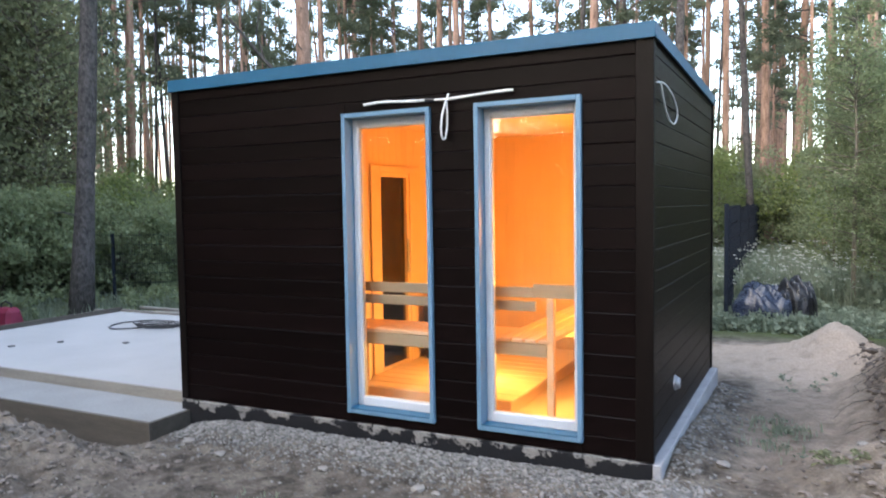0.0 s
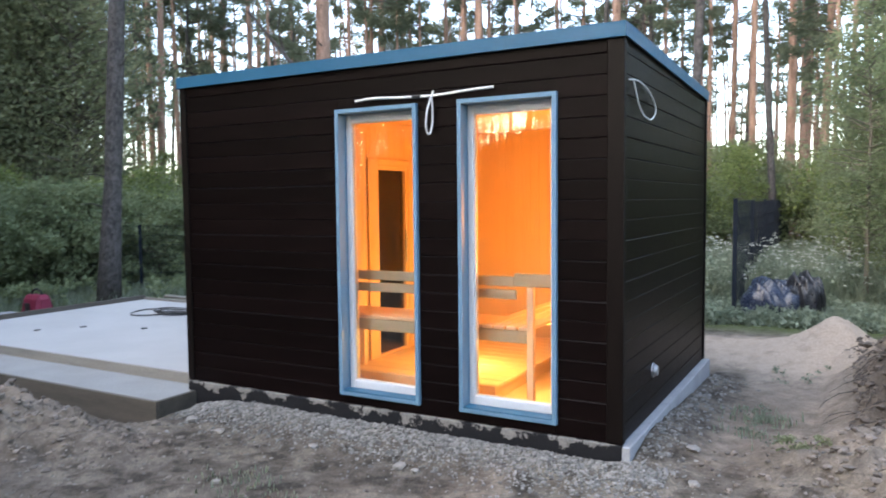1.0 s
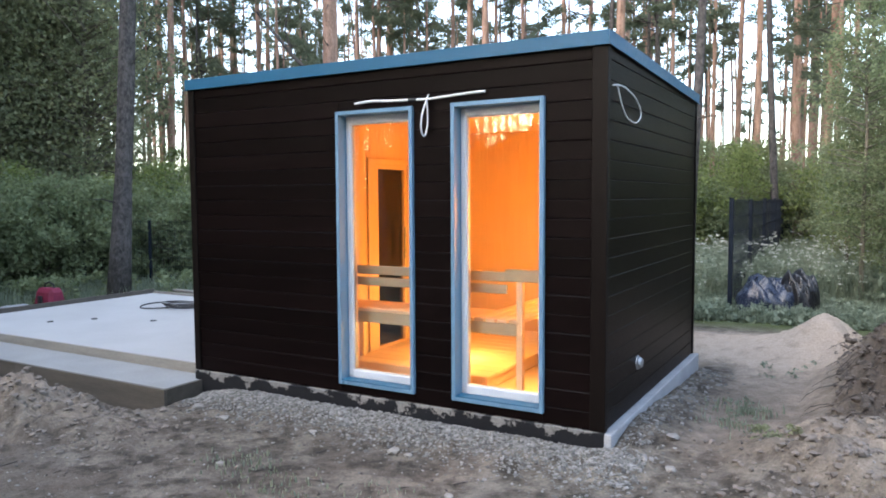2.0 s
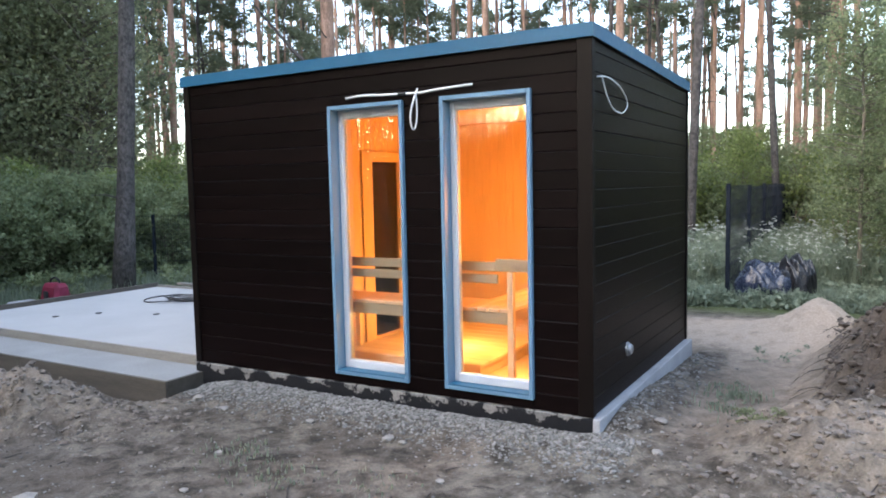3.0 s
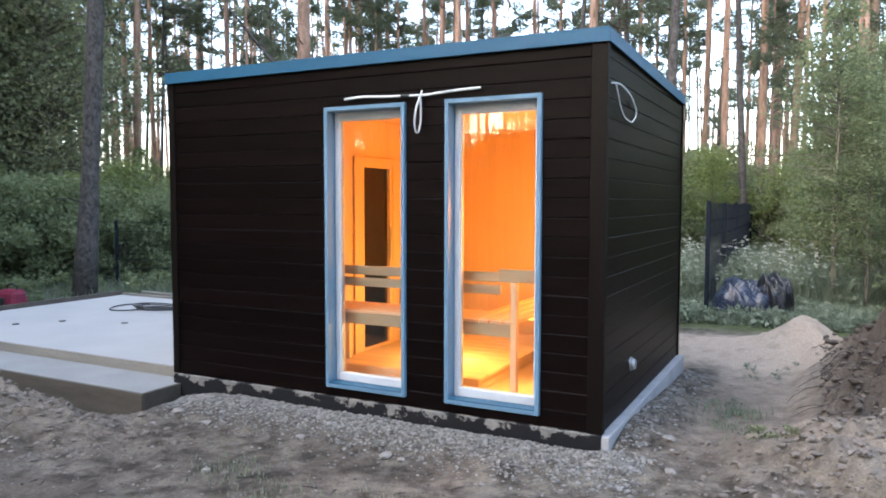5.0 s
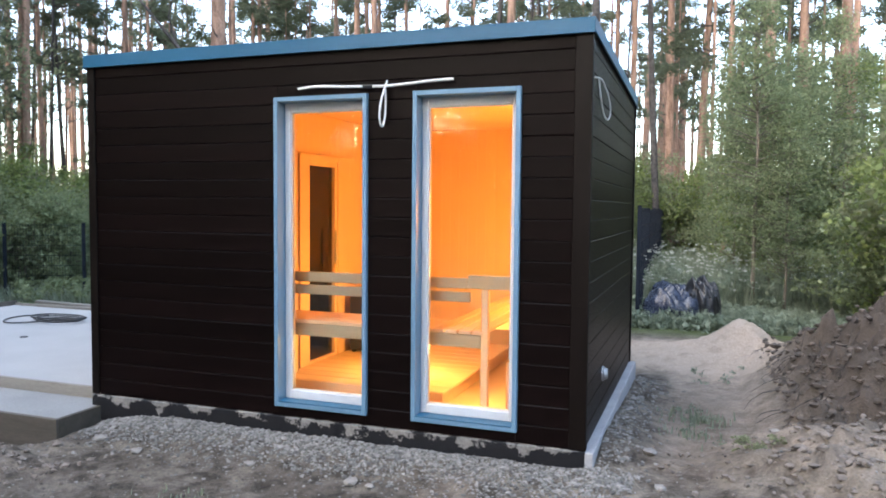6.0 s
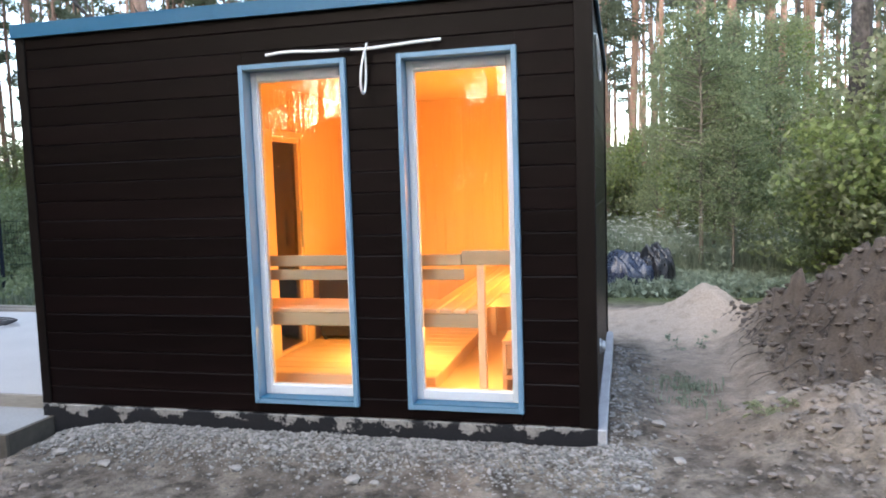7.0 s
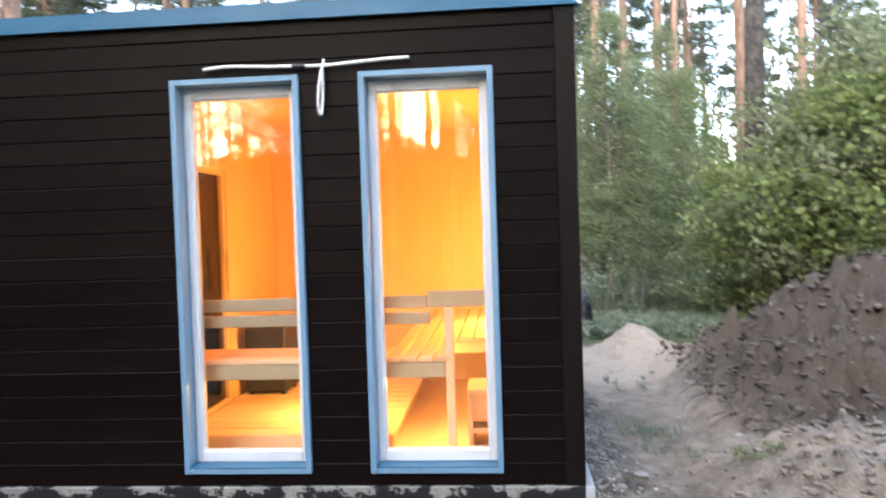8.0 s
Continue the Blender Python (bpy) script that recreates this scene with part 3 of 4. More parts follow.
def glass_door():
    d = empty("sauna_door", "tinted glass sauna door in a pine frame, closed", "door")
    y0, y1, z1, t = DOOR[0], DOOR[1], 1.86, 0.07
    for dims in ((PX - 0.06, PX + 0.010, y0, y0 + t, IZ0, z1), (PX - 0.06, PX + 0.010, y1 - t, y1, IZ0, z1), (PX - 0.06, PX + 0.010, y0 + t, y1 - t, z1 - t, z1), (PX - 0.06, PX + 0.010, y0 + t, y1 - t, IZ0, IZ0 + 0.14)):
        part_box("frame", dims, M_PINEWOOD, d, 0.004)
    for dims in ((PX + 0.0105, PX + 0.022, y0 - 0.10, y0 + 0.035, IZ0, z1 + 0.02), (PX + 0.0105, PX + 0.022, y1 - 0.035, y1 + 0.10, IZ0, z1 + 0.02), (PX + 0.0105, PX + 0.022, y0 + 0.0355, y1 - 0.0355, z1 - 0.035, z1 + 0.02)):
        part_box("architrave", dims, M_PINEWOOD, d, 0.003)
    part_box("pane", (PX - 0.030, PX - 0.022, y0 + t, y1 - t, IZ0 + 0.14, z1 - t), M_DOORGLASS, d, 0.0, "dark tinted glass")
    part("handle", tube(bmesh.new(), [(PX + 0.05, y1 - t - 0.06, 0.95), (PX + 0.05, y1 - t - 0.06, 1.25)], 0.012, 8), M_RAILWOOD, d, "turned wooden handle")


glass_door()

# benches and rails behind the windows
def bench():
    b = empty("sauna_bench", "pale slatted timber sauna bench under a two-board backrest", "bench")
    part_box("apron", (PX + 0.02, -0.722, 0.225, 0.262, 0.525, 0.612), M_RAILWOOD, b, 0.004)
    part_box("rail", (PX + 0.02, -0.815, 0.232, 0.258, 0.915, 0.985), M_RAILWOOD, b, 0.004, "upper backrest board")
    part_box("rail", (PX + 0.02, -0.800, 0.232, 0.258, 0.825, 0.892), M_RAILWOOD, b, 0.004, "lower backrest board")
    part_box("rail", (-0.813, -0.20, 0.226, 0.262, 0.918, 1.008), M_RAILWOOD, b, 0.004, "thicker handrail board")
    part_box("leg", (-0.720, -0.672, 0.222, 0.268, IZ0, 0.915), M_BENCH, b, 0.004)
    part_box("leg", (PX + 0.03, PX + 0.08, 0.266, 0.310, IZ0, 0.612), M_BENCH, b, 0.004)
    for k in range(4):
        y = 0.224 + k * 0.105
        part_box("slat", (PX + 0.02, -1.07, y, y + 0.097, 0.614, 0.640), M_BENCH, b, 0.004)
    part_box("bearer", (PX + 0.08, -1.09, 0.60, 0.64, 0.54, 0.612), M_BENCH, b, 0.004)
    # the long seat that runs back along the side wall
    for k in range(9):
        x = -1.060 + k * 0.094
        part_box("slat", (x, x + 0.080, 0.218 if k < 4 else 0.92, IY1 - 0.02, 0.614, 0.640), M_BENCH, b, 0.004)
    part_box("bearer", (-1.04, -0.21, 0.93, 0.97, 0.54, 0.612), M_BENCH, b, 0.004)
    part_box("bearer", (-1.04, -0.21, 2.45, 2.49, 0.54, 0.612), M_BENCH, b, 0.004)
    part_box("leg", (-1.04, -0.99, 2.44, 2.49, IZ0, 0.54), M_BENCH, b, 0.004)
    part_box("leg", (PX + 0.03, PX + 0.08, 0.60, 0.64, IZ0, 0.54), M_BENCH, b, 0.004)


bench()


def platform():
    p = empty("duckboard", "low pale slatted duckboard on the sauna floor", "duckboard")
    for k in range(13):
        y = 0.46 + k * 0.15
        part_box("slat", (PX + 0.03, -1.06, y, y + 0.142, 0.118, 0.146), M_BENCH, p, 0.004)
    part_box("fascia", (PX + 0.03, -1.06, 0.440, 0.459, 0.045, 0.143), M_BENCH, p, 0.003)
    for x in (PX + 0.06, -1.74, -1.14):
        part_box("bearer", (x, x + 0.05, 0.47, 2.40, IZ0, 0.117), M_BENCH, p, 0.003)


platform()


def step_box():
    s = empty("wooden_step", "small open wooden step box beside the bench", "step")
    for z in (0.13, 0.36):
        part_box("tread", (-0.62, -0.205, 0.50, 0.86, z, z + 0.03), M_BENCH, s, 0.004)
    for x in (-0.62, -0.235):
        part_box("side", (x, x + 0.03, 0.50, 0.86, IZ0, 0.13), M_BENCH, s, 0.004)
        part_box("side", (x, x + 0.03, 0.50, 0.86, 0.16, 0.36), M_BENCH, s, 0.004)
    part_box("riser", (-0.59, -0.235, 0.51, 0.53, 0.20, 0.36), M_PINEWOOD, s, 0.003)


step_box()


def heater():
    h = empty("sauna_heater", "black sauna heater heaped with stones beside the door", "heater")
    part_box("body", (-2.34, -2.02, 1.52, 1.86, 0.170, 0.66), M_HEATER, h, 0.015)
    for x in (-2.32, -2.07):
        for y in (1.54, 1.81):
            part_box("leg", (x, x + 0.03, y, y + 0.03, 0.1465, 0.1705), M_HEATER, h, 0.002)
    rr = random.Random(3)
    for k in range(26):
        part("stone", rock(rr.uniform(0.035, 0.06), rr, (rr.uniform(-2.29, -2.07), rr.uniform(1.57, 1.81), 0.675 + rr.uniform(0, 0.03))), M_STONE, h)


def rock(r, rr, at=(0, 0, 0), squash=0.7):
    bm = bmesh.new()
    bmesh.ops.create_icosphere(bm, subdivisions=1, radius=r)
    for v in bm.verts:
        v.co = Vector((v.co.x * rr.uniform(0.7, 1.25), v.co.y * rr.uniform(0.7, 1.25), v.co.z * squash * rr.uniform(0.7, 1.2))) + Vector(at)
    return bm


heater()

# ---- slab, step, edging ----
slab = part("terrace_slab", box(bmesh.new(), -8.66, XL - 0.012, 0.16, 3.46, -0.30, -0.003, 0.006), M_CONCRETE)
tagged(slab, "pale fresh concrete terrace slab beside the cabin", "slab")
part_box("edge_board", (-8.66, XL - 0.012, 0.128, 0.159, -0.30, 0.004), M_FORM_PALE, slab, 0.004, "pale formwork board")
part_box("edge_board", (-8.70, -8.662, 0.13, 3.50, -0.30, 0.062), M_FORM, slab, 0.004, "dark formwork board")
part_box("edge_board", (-8.66, -4.4, 3.462, 3.50, -0.30, 0.03), M_FORM_PALE, slab, 0.004, "pale formwork board")
step = part("concrete_step", box(bmesh.new(), -10.2, -3.70, -0.405, 0.126, -0.40, -0.086, 0.006), M_DAMP)
tagged(step, "low concrete step cast behind dark timber formwork", "step")
for a, b in ((-10.2, -7.92), (-7.915, -5.86), (-5.855, -3.668)):
    part_box("formwork_board", (a, b, -0.437, -0.407, -0.36, -0.083), M_FORM, step, 0.004, "damp dark board")
part_box("formwork_board", (-3.698, -3.668, -0.405, 0.10, -0.36, -0.085), M_FORM, step, 0.004, "damp dark board")


# ---- cables and vent on the cabin ----
def cable(name, points, r, mat, label, parent=None):
    cu = bpy.data.curves.new(name, "CURVE")
    cu.dimensions, cu.bevel_depth, cu.bevel_resolution = "3D", r, 2
    sp = cu.splines.new("BEZIER")
    sp.bezier_points.add(len(points) - 1)
    for bp, p in zip(sp.bezier_points, points):
        bp.co, bp.handle_left_type, bp.handle_right_type = p, "AUTO", "AUTO"
    cu.materials.append(mat)
    dg_ob = bpy.data.objects.new(name, cu)
    me = bpy.data.meshes.new_from_object(dg_ob)
    bpy.data.objects.remove(dg_ob)
    ob = new(name, me)
    if parent:
        ob.parent = parent
        return tagged(ob, label)
    return tagged(ob, label, "cable")


lead = cable("power_cable", [(-1.935, -0.030, 2.232), (-1.80, -0.036, 2.240), (-1.60, -0.030, 2.232), (-1.42, -0.032, 2.226), (-1.30, -0.036, 2.222), (-1.12, -0.034, 2.232), (-0.98, -0.034, 2.240), (-0.84, -0.030, 2.245)], 0.009, M_CABLE, "white electric cable tied in a loop above the windows")
cable("loop", [(-1.285, -0.034, 2.255), (-1.292, -0.060, 2.20), (-1.302, -0.102, 2.09), (-1.306, -0.096, 1.985), (-1.306, -0.066, 1.962), (-1.303, -0.034, 2.01), (-1.297, -0.030, 2.12), (-1.295, -0.046, 2.225)], 0.0065, M_CABLE, "hanging loop", lead)
part("tape", tube(bmesh.new(), [(-1.455, -0.030, 2.228), (-1.385, -0.034, 2.224)], 0.013, 10), M_TAPE, lead, "black insulating tape")
cable("cable_loop", [(0.006, 0.10, 2.235), (0.022, 0.20, 2.245), (0.026, 0.42, 2.230), (0.028, 0.62, 2.175), (0.028, 0.70, 2.11), (0.028, 0.64, 2.055), (0.028, 0.46, 2.035), (0.028, 0.30, 2.075), (0.026, 0.20, 2.16), (0.022, 0.15, 2.235)], 0.005, M_CABLE, "thin white cable coiled in a loop on the cladding")


def vent():
    v = empty("wall_vent", "small round metal vent cap low on the cladding", "vent")
    m = Matrix.Translation((0.004, 0.802, 0.300)) @ pose(0, 0, 0, 0, 90, 0)
    bm = bmesh.new()
    bmesh.ops.create_cone(bm, cap_ends=True, segments=24, radius1=0.054, radius2=0.052, depth=0.010, matrix=m)
    part("flange", bm, M_VENT, v)
    bm = bmesh.new()
    bmesh.ops.create_cone(bm, cap_ends=True, segments=24, radius1=0.044, radius2=0.034, depth=0.022, matrix=Matrix.Translation((0.021, 0, 0)) @ m)
    part("cap", bm, M_VENT, v, "domed cap")


vent()


# ---- stones, gravel, clods ----
def ground_z(x, y):
    return float(height(np.array(x), np.array(y)))


def scatter(name, spots, mat, label, category):
    """Loose broken stones or clods, too many to count, as one sheet of small lumps."""
    base = bmesh.new()
    bmesh.ops.create_icosphere(base, subdivisions=1, radius=1.0)
    v0 = np.array([v.co[:] for v in base.verts])
    f0 = np.array([[v.index for v in f.verts] for f in base.faces])
    base.free()
    rng = np.random.RandomState(len(spots))
    n, r = len(spots), spots[:, 3]
    size = rng.uniform((0.7, 0.7, 0.45), (1.3, 1.3, 0.8), (n, 3)) * r[:, None]
    v = v0[None] * rng.uniform(0.6, 1.25, (n, len(v0), 1)) * size[:, None] + (spots[:, :3] + np.outer(r, (0, 0, 0.15)))[:, None]
    me = bpy.data.meshes.new(name)
    me.from_pydata(v.reshape(-1, 3), [], (f0[None] + (np.arange(n) * len(v0))[:, None, None]).reshape(-1, 3).tolist())
    me.materials.append(mat)
    return tagged(new(name, me), label, category, kind="stuff")


def spots(n, seed, pick, r0, r1):
    rng = np.random.RandomState(seed)
    p = np.array([pick(rng) for _ in range(n)])
    x, y = p[:, 0], p[:, 1]
    keep = ~(((x > -8.7) & (x < 0.07) & (y > -0.02) & (y < 3.5)) | ((x < -3.6) & (y > -0.46)))
    x, y = x[keep], y[keep]
    return np.column_stack([x, y, height(x, y), r0 + (r1 - r0) * rng.rand(len(x)) ** 3])


scatter("gravel", spots(13000, 1, lambda r: (r.uniform(-3.6, 0.3), -0.03 - abs(r.normal(0, 0.19))), 0.004, 0.018), M_STONE, "grey crushed stone along the cabin footing", "gravel")
scatter("side_gravel", spots(1300, 2, lambda r: (0.06 + abs(r.normal(0, 0.15)), r.uniform(-0.5, 3.0)), 0.004, 0.022), M_STONE, "grey crushed stone along the footing", "gravel")
scatter("pebbles", spots(6500, 3, lambda r: (r.uniform(-6.5, 2.6), r.uniform(-3.6, 0.2)), 0.002, 0.013), M_STONE, "scattered small stones on trampled soil", "pebbles")
scatter("soil_clods", spots(3400, 4, lambda r: (1.25 + abs(r.normal(0, 1.1)), r.uniform(0.7, 4.3)), 0.003, 0.045), M_CLOD, "crumbly dug brown soil clods on the heap", "soil")
scatter("spoil_clods", spots(2600, 7, lambda r: (r.normal(1.6, 0.55), r.normal(-0.1, 0.55)), 0.003, 0.032), M_SOIL_LUMP, "lumps of pale sandy soil on the spoil", "soil")
scatter("sand_clods", spots(2500, 6, lambda r: (r.normal(-4.6, 0.8), r.normal(-1.05, 0.35)), 0.004, 0.03), M_SOIL_LUMP, "lumps of pale sandy soil before the step", "soil")

scatter("bark_litter", spots(2600, 8, lambda r: (r.uniform(-6.0, 2.4), r.uniform(-3.6, 0.3)), 0.003, 0.014), M_TWIG, "dark crumbs of bark and soil on the ground", "litter")

rr = random.Random(11)
for x, y, r in ((-1.31, -0.49, 0.055), (-1.17, -0.52, 0.035), (-2.62, -2.28, 0.085), (-0.30, -1.25, 0.045), (-0.62, -0.95, 0.03), (-2.2, -1.2, 0.035), (-2.9, -0.5, 0.045), (-3.3, -0.40, 0.05), (-2.05, -0.45, 0.04), (-1.9, -1.75, 0.03), (1.15, 1.2, 0.05), (0.45, -0.1, 0.04), (0.36, 0.35, 0.05)):
    st = part("stone", rock(r, rr, squash=0.5), M_PALE_STONE)
    st.location = (x, y, ground_z(x, y) + r * 0.3)
    tagged(st, "pale rough stone lying on the soil", "stone", "loose stones")


# ---- fences ----
def fence(name, start, step, count, high, label):
    """A wire-panel fence: square posts with caps, and panels of rods."""
    fz = empty(name, label, "fence")
    d = Vector((step[0], step[1], 0))
    posts = [Vector((start[0], start[1], 0)) + d * k for k in range(count)]
    ang = math.atan2(step[1], step[0])
    bm = bmesh.new()
    box(bm, -0.03, 0.03, -0.03, 0.03, -0.35, high, 0.004)
    box(bm, -0.034, 0.034, -0.034, 0.034, high, high + 0.012, 0.003)
    pm = mesh_of(bm, "post", M_FENCE)
    bm = bmesh.new()
    ln = d.length - 0.07
    for k in range(int(ln / 0.05)):
        x = 0.035 + k * 0.05
        box(bm, x - 0.0018, x + 0.0018, -0.0018, 0.0018, 0.04, high - 0.02)
    for k in range(8):
        z = 0.06 + k * (high - 0.12) / 7
        for s in (-0.0065, 0.0065):
            box(bm, 0.03, 0.03 + ln, s - 0.003, s + 0.003, z - 0.003, z + 0.003)
    wm = mesh_of(bm, "wire_panel", M_FENCE)
    for k, p in enumerate(posts):
        z = ground_z(p.x, p.y)
        o = new("post", pm)
        o.parent = fz
        o.matrix_basis = Matrix.Translation((p.x, p.y, z)) @ Matrix.Rotation(ang, 4, "Z")
        if k + 1 < count:
            o = tagged(new("wire_panel", wm), kind="stuff")
            o.parent = fz
            o.matrix_basis = Matrix.Translation((p.x, p.y, z)) @ Matrix.Rotation(ang, 4, "Z")


fence("wire_fence", (-0.27, 6.9), (-0.05, 2.5), 9, 1.74, "anthracite wire-panel fence running into the meadow")
fence("boundary_fence", (-20.7, 0.95), (1.21, 0.76), 16, 1.52, "dark wire-panel boundary fence before the wood")


# ---- trees ----
def trunk_bm(h, r0, r1, rng, sides=9, lean=0.0, rings=12):
    bm = bmesh.new()
    a = rng.uniform(0, 6.28)
    pts, rad = [], []
    wob = rng.uniform(-1, 1, 4)
    for k in range(rings + 1):
        t = k / rings
        z = -0.4 + t * (h + 0.4)
        off = lean * t * h + 0.10 * r0 * 10 * (math.sin(t * 4 + wob[0]) - math.sin(wob[0])) * 0.5
        pts.append((math.cos(a) * off, math.sin(a) * off, z))
        rad.append((r0 * (1 - t) + r1 * t) * (1.35 - 0.35 * min(1, t * 9)) * (1 + 0.05 * math.sin(k * 2.3 + wob[1])))
    return tube(bm, pts, rad, sides), pts, rad


def clumps(centres, radius, per, rng, flat=0.6):
    c = np.repeat(np.asarray(centres, float), per, 0)
    p = rng.normal(size=c.shape)
    p *= (rng.rand(len(p)) ** 0.4 / np.linalg.norm(p, axis=1))[:, None]
    p[:, 2] *= flat
    rad = np.repeat(radius * rng.uniform(0.6, 1.3, len(centres)), per)
    return c + p * rad[:, None]


def pine(h, r0, seed, lean, bark, crown_from, nclump, leaf=0.065, label="tall slender pine with reddish bark and a high crown"):
    rng = np.random.RandomState(seed)
    t = empty("pine_tree", label, "tree", group="pine wood")
    bm, pts, rad = trunk_bm(h, r0, r0 * 0.35, rng, 9, lean)
    pa = np.array(pts)
    bb = bmesh.new()
    cen = []
    for k in range(nclump):
        u = crown_from + (1 - crown_from) * rng.rand()
        base = np.array([np.interp(u * len(pts) - 1, range(len(pts)), pa[:, i]) for i in range(3)])
        a = rng.uniform(0, 6.28)
        ln = rng.uniform(0.6, 2.3) * (1.15 - 0.6 * (u - crown_from) / (1 - crown_from))
        tip = base + np.array((math.cos(a) * ln, math.sin(a) * ln, rng.uniform(-0.2, 0.7)))
        mid = (base + tip) / 2 + (0, 0, 0.12)
        tube(bb, [base, mid, tip], [0.035, 0.024, 0.008], 4)
        cen += [tip, mid * 0.4 + tip * 0.6 + rng.normal(0, 0.15, 3)]
    for k in range(int(5 + rng.rand() * 5)):
        u = rng.uniform(0.18, crown_from + 0.1)
        base = np.array([np.interp(u * len(pts) - 1, range(len(pts)), pa[:, i]) for i in range(3)])
        a, ln = rng.uniform(0, 6.28), rng.uniform(0.25, 1.1)
        tube(bb, [base, base + (math.cos(a) * ln * 0.6, math.sin(a) * ln * 0.6, rng.uniform(0, 0.1)), base + (math.cos(a) * ln, math.sin(a) * ln, rng.uniform(-0.2, 0.25))], [0.022, 0.014, 0.005], 4)
    part("trunk", bm, bark, t, smooth=True)
    tagged(part("limb", bb, M_TWIG, t), kind="stuff")
    o = new("crown", leaf_mesh("crown", clumps(cen, 0.48, 110, rng, 0.6), leaf, M_NEEDLE, rng, 0.3, 2.6))
    o.parent = t
    return t


def leafy(name, h, spread_r, seed, mat, stems=1, r0=0.05, nclump=70, per=70, leaf=0.07, low=0.25, cr=0.45, label="", group="", narrow=1.0):
    """A broadleaf tree or bush: stems, limbs and a loose crown of leaf clumps."""
    rng = np.random.RandomState(seed)
    t = empty(name, label, "tree" if stems == 1 else "bush", group=group)
    wood, cen = bmesh.new(), []
    for s in range(stems):
        a0 = rng.uniform(0, 6.28)
        out = 0 if stems == 1 else rng.uniform(0.2, 0.55) * spread_r
        pts = [(math.cos(a0) * out * (k / 5) ** 1.3 + rng.normal(0, 0.02), math.sin(a0) * out * (k / 5) ** 1.3 + rng.normal(0, 0.02), -0.3 + (h * rng.uniform(0.85, 1.0) + 0.3) * k / 5) for k in range(6)]
        tube(wood, pts, [r0 * (1 - 0.16 * k) for k in range(6)], 7)
        pa = np.array(pts)
        for k in range(nclump // stems):
            u = low + (1 - low) * rng.rand() ** 0.9
            base = np.array([np.interp(u * 5, range(6), pa[:, i]) for i in range(3)])
            prof = math.sin(math.pi * min(1, 0.18 + 0.82 * (u - low) / (1 - low))) ** 0.7 * narrow
            a, ln = rng.uniform(0, 6.28), spread_r * prof * rng.uniform(0.35, 1.0)
            tip = base + np.array((math.cos(a) * ln, math.sin(a) * ln, rng.uniform(0.0, 0.5) * ln))
            tube(wood, [base, (base + tip) / 2 + (0, 0, 0.04), tip], [r0 * 0.3, r0 * 0.2, r0 * 0.06], 4, cap=False)
            cen.append(tip)
            if rng.rand() < 0.5:
                cen.append((base * 0.35 + tip * 0.65) + rng.normal(0, 0.1, 3))
    part("stem", wood, M_STEM, t, smooth=True)
    o = new("crown", leaf_mesh("crown", clumps(cen, cr, per, rng, 0.7), leaf, mat, rng, 0.25, 1.5))
    o.parent = t
    return t


def put(ob, x, y, s=1.0, turn=0.0, sz=None):
    return Matrix.Translation((x, y, ground_z(x, y))) @ Matrix.Rotation(turn, 4, "Z") @ Matrix.Diagonal((s, s, sz or s, 1))


big = pine(17, 0.185, 7, 0.012, M_BARK_GREY, 0.55, 30, label="tall pine with rough grey bark beside the fence")
big.matrix_basis = put(big, -11.1, 4.6) @ Matrix.Rotation(0.045, 4, Vector((-0.81, 0.59, 0)))

PINES = [pine(19, 0.16, 21, 0.010, M_BARK, 0.60, 26), pine(18, 0.13, 22, 0.03, M_BARK, 0.64, 22), pine(20, 0.18, 23, 0.005, M_BARK, 0.62, 28), pine(16, 0.10, 24, 0.02, M_BARK, 0.48, 16), pine(17, 0.11, 25, 0.045, M_BARK_GREY, 0.56, 18)]
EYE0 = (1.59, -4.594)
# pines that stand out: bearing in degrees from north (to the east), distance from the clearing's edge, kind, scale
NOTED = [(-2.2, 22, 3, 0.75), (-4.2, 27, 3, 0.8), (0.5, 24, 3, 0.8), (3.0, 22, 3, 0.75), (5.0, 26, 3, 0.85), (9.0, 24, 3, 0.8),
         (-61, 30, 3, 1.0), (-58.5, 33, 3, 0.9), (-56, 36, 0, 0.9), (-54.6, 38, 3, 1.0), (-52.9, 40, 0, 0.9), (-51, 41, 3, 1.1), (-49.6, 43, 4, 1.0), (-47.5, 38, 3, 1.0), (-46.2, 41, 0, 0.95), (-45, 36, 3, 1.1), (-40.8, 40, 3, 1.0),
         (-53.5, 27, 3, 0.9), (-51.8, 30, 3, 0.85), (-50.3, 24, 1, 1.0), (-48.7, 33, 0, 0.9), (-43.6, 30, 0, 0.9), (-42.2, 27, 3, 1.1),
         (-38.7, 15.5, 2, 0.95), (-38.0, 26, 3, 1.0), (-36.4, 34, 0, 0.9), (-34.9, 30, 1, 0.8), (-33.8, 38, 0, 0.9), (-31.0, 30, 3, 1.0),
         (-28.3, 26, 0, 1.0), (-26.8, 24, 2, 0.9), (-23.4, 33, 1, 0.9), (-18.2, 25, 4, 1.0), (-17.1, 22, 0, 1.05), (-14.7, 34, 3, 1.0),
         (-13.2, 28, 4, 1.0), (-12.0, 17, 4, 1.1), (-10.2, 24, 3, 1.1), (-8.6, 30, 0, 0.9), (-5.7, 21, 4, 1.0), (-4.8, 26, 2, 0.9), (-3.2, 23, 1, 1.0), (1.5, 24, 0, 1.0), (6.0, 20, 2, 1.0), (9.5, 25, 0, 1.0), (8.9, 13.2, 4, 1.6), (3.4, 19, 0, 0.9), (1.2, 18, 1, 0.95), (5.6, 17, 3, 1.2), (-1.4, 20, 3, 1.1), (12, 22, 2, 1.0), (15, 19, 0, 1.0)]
rp = random.Random(77)
used = set()


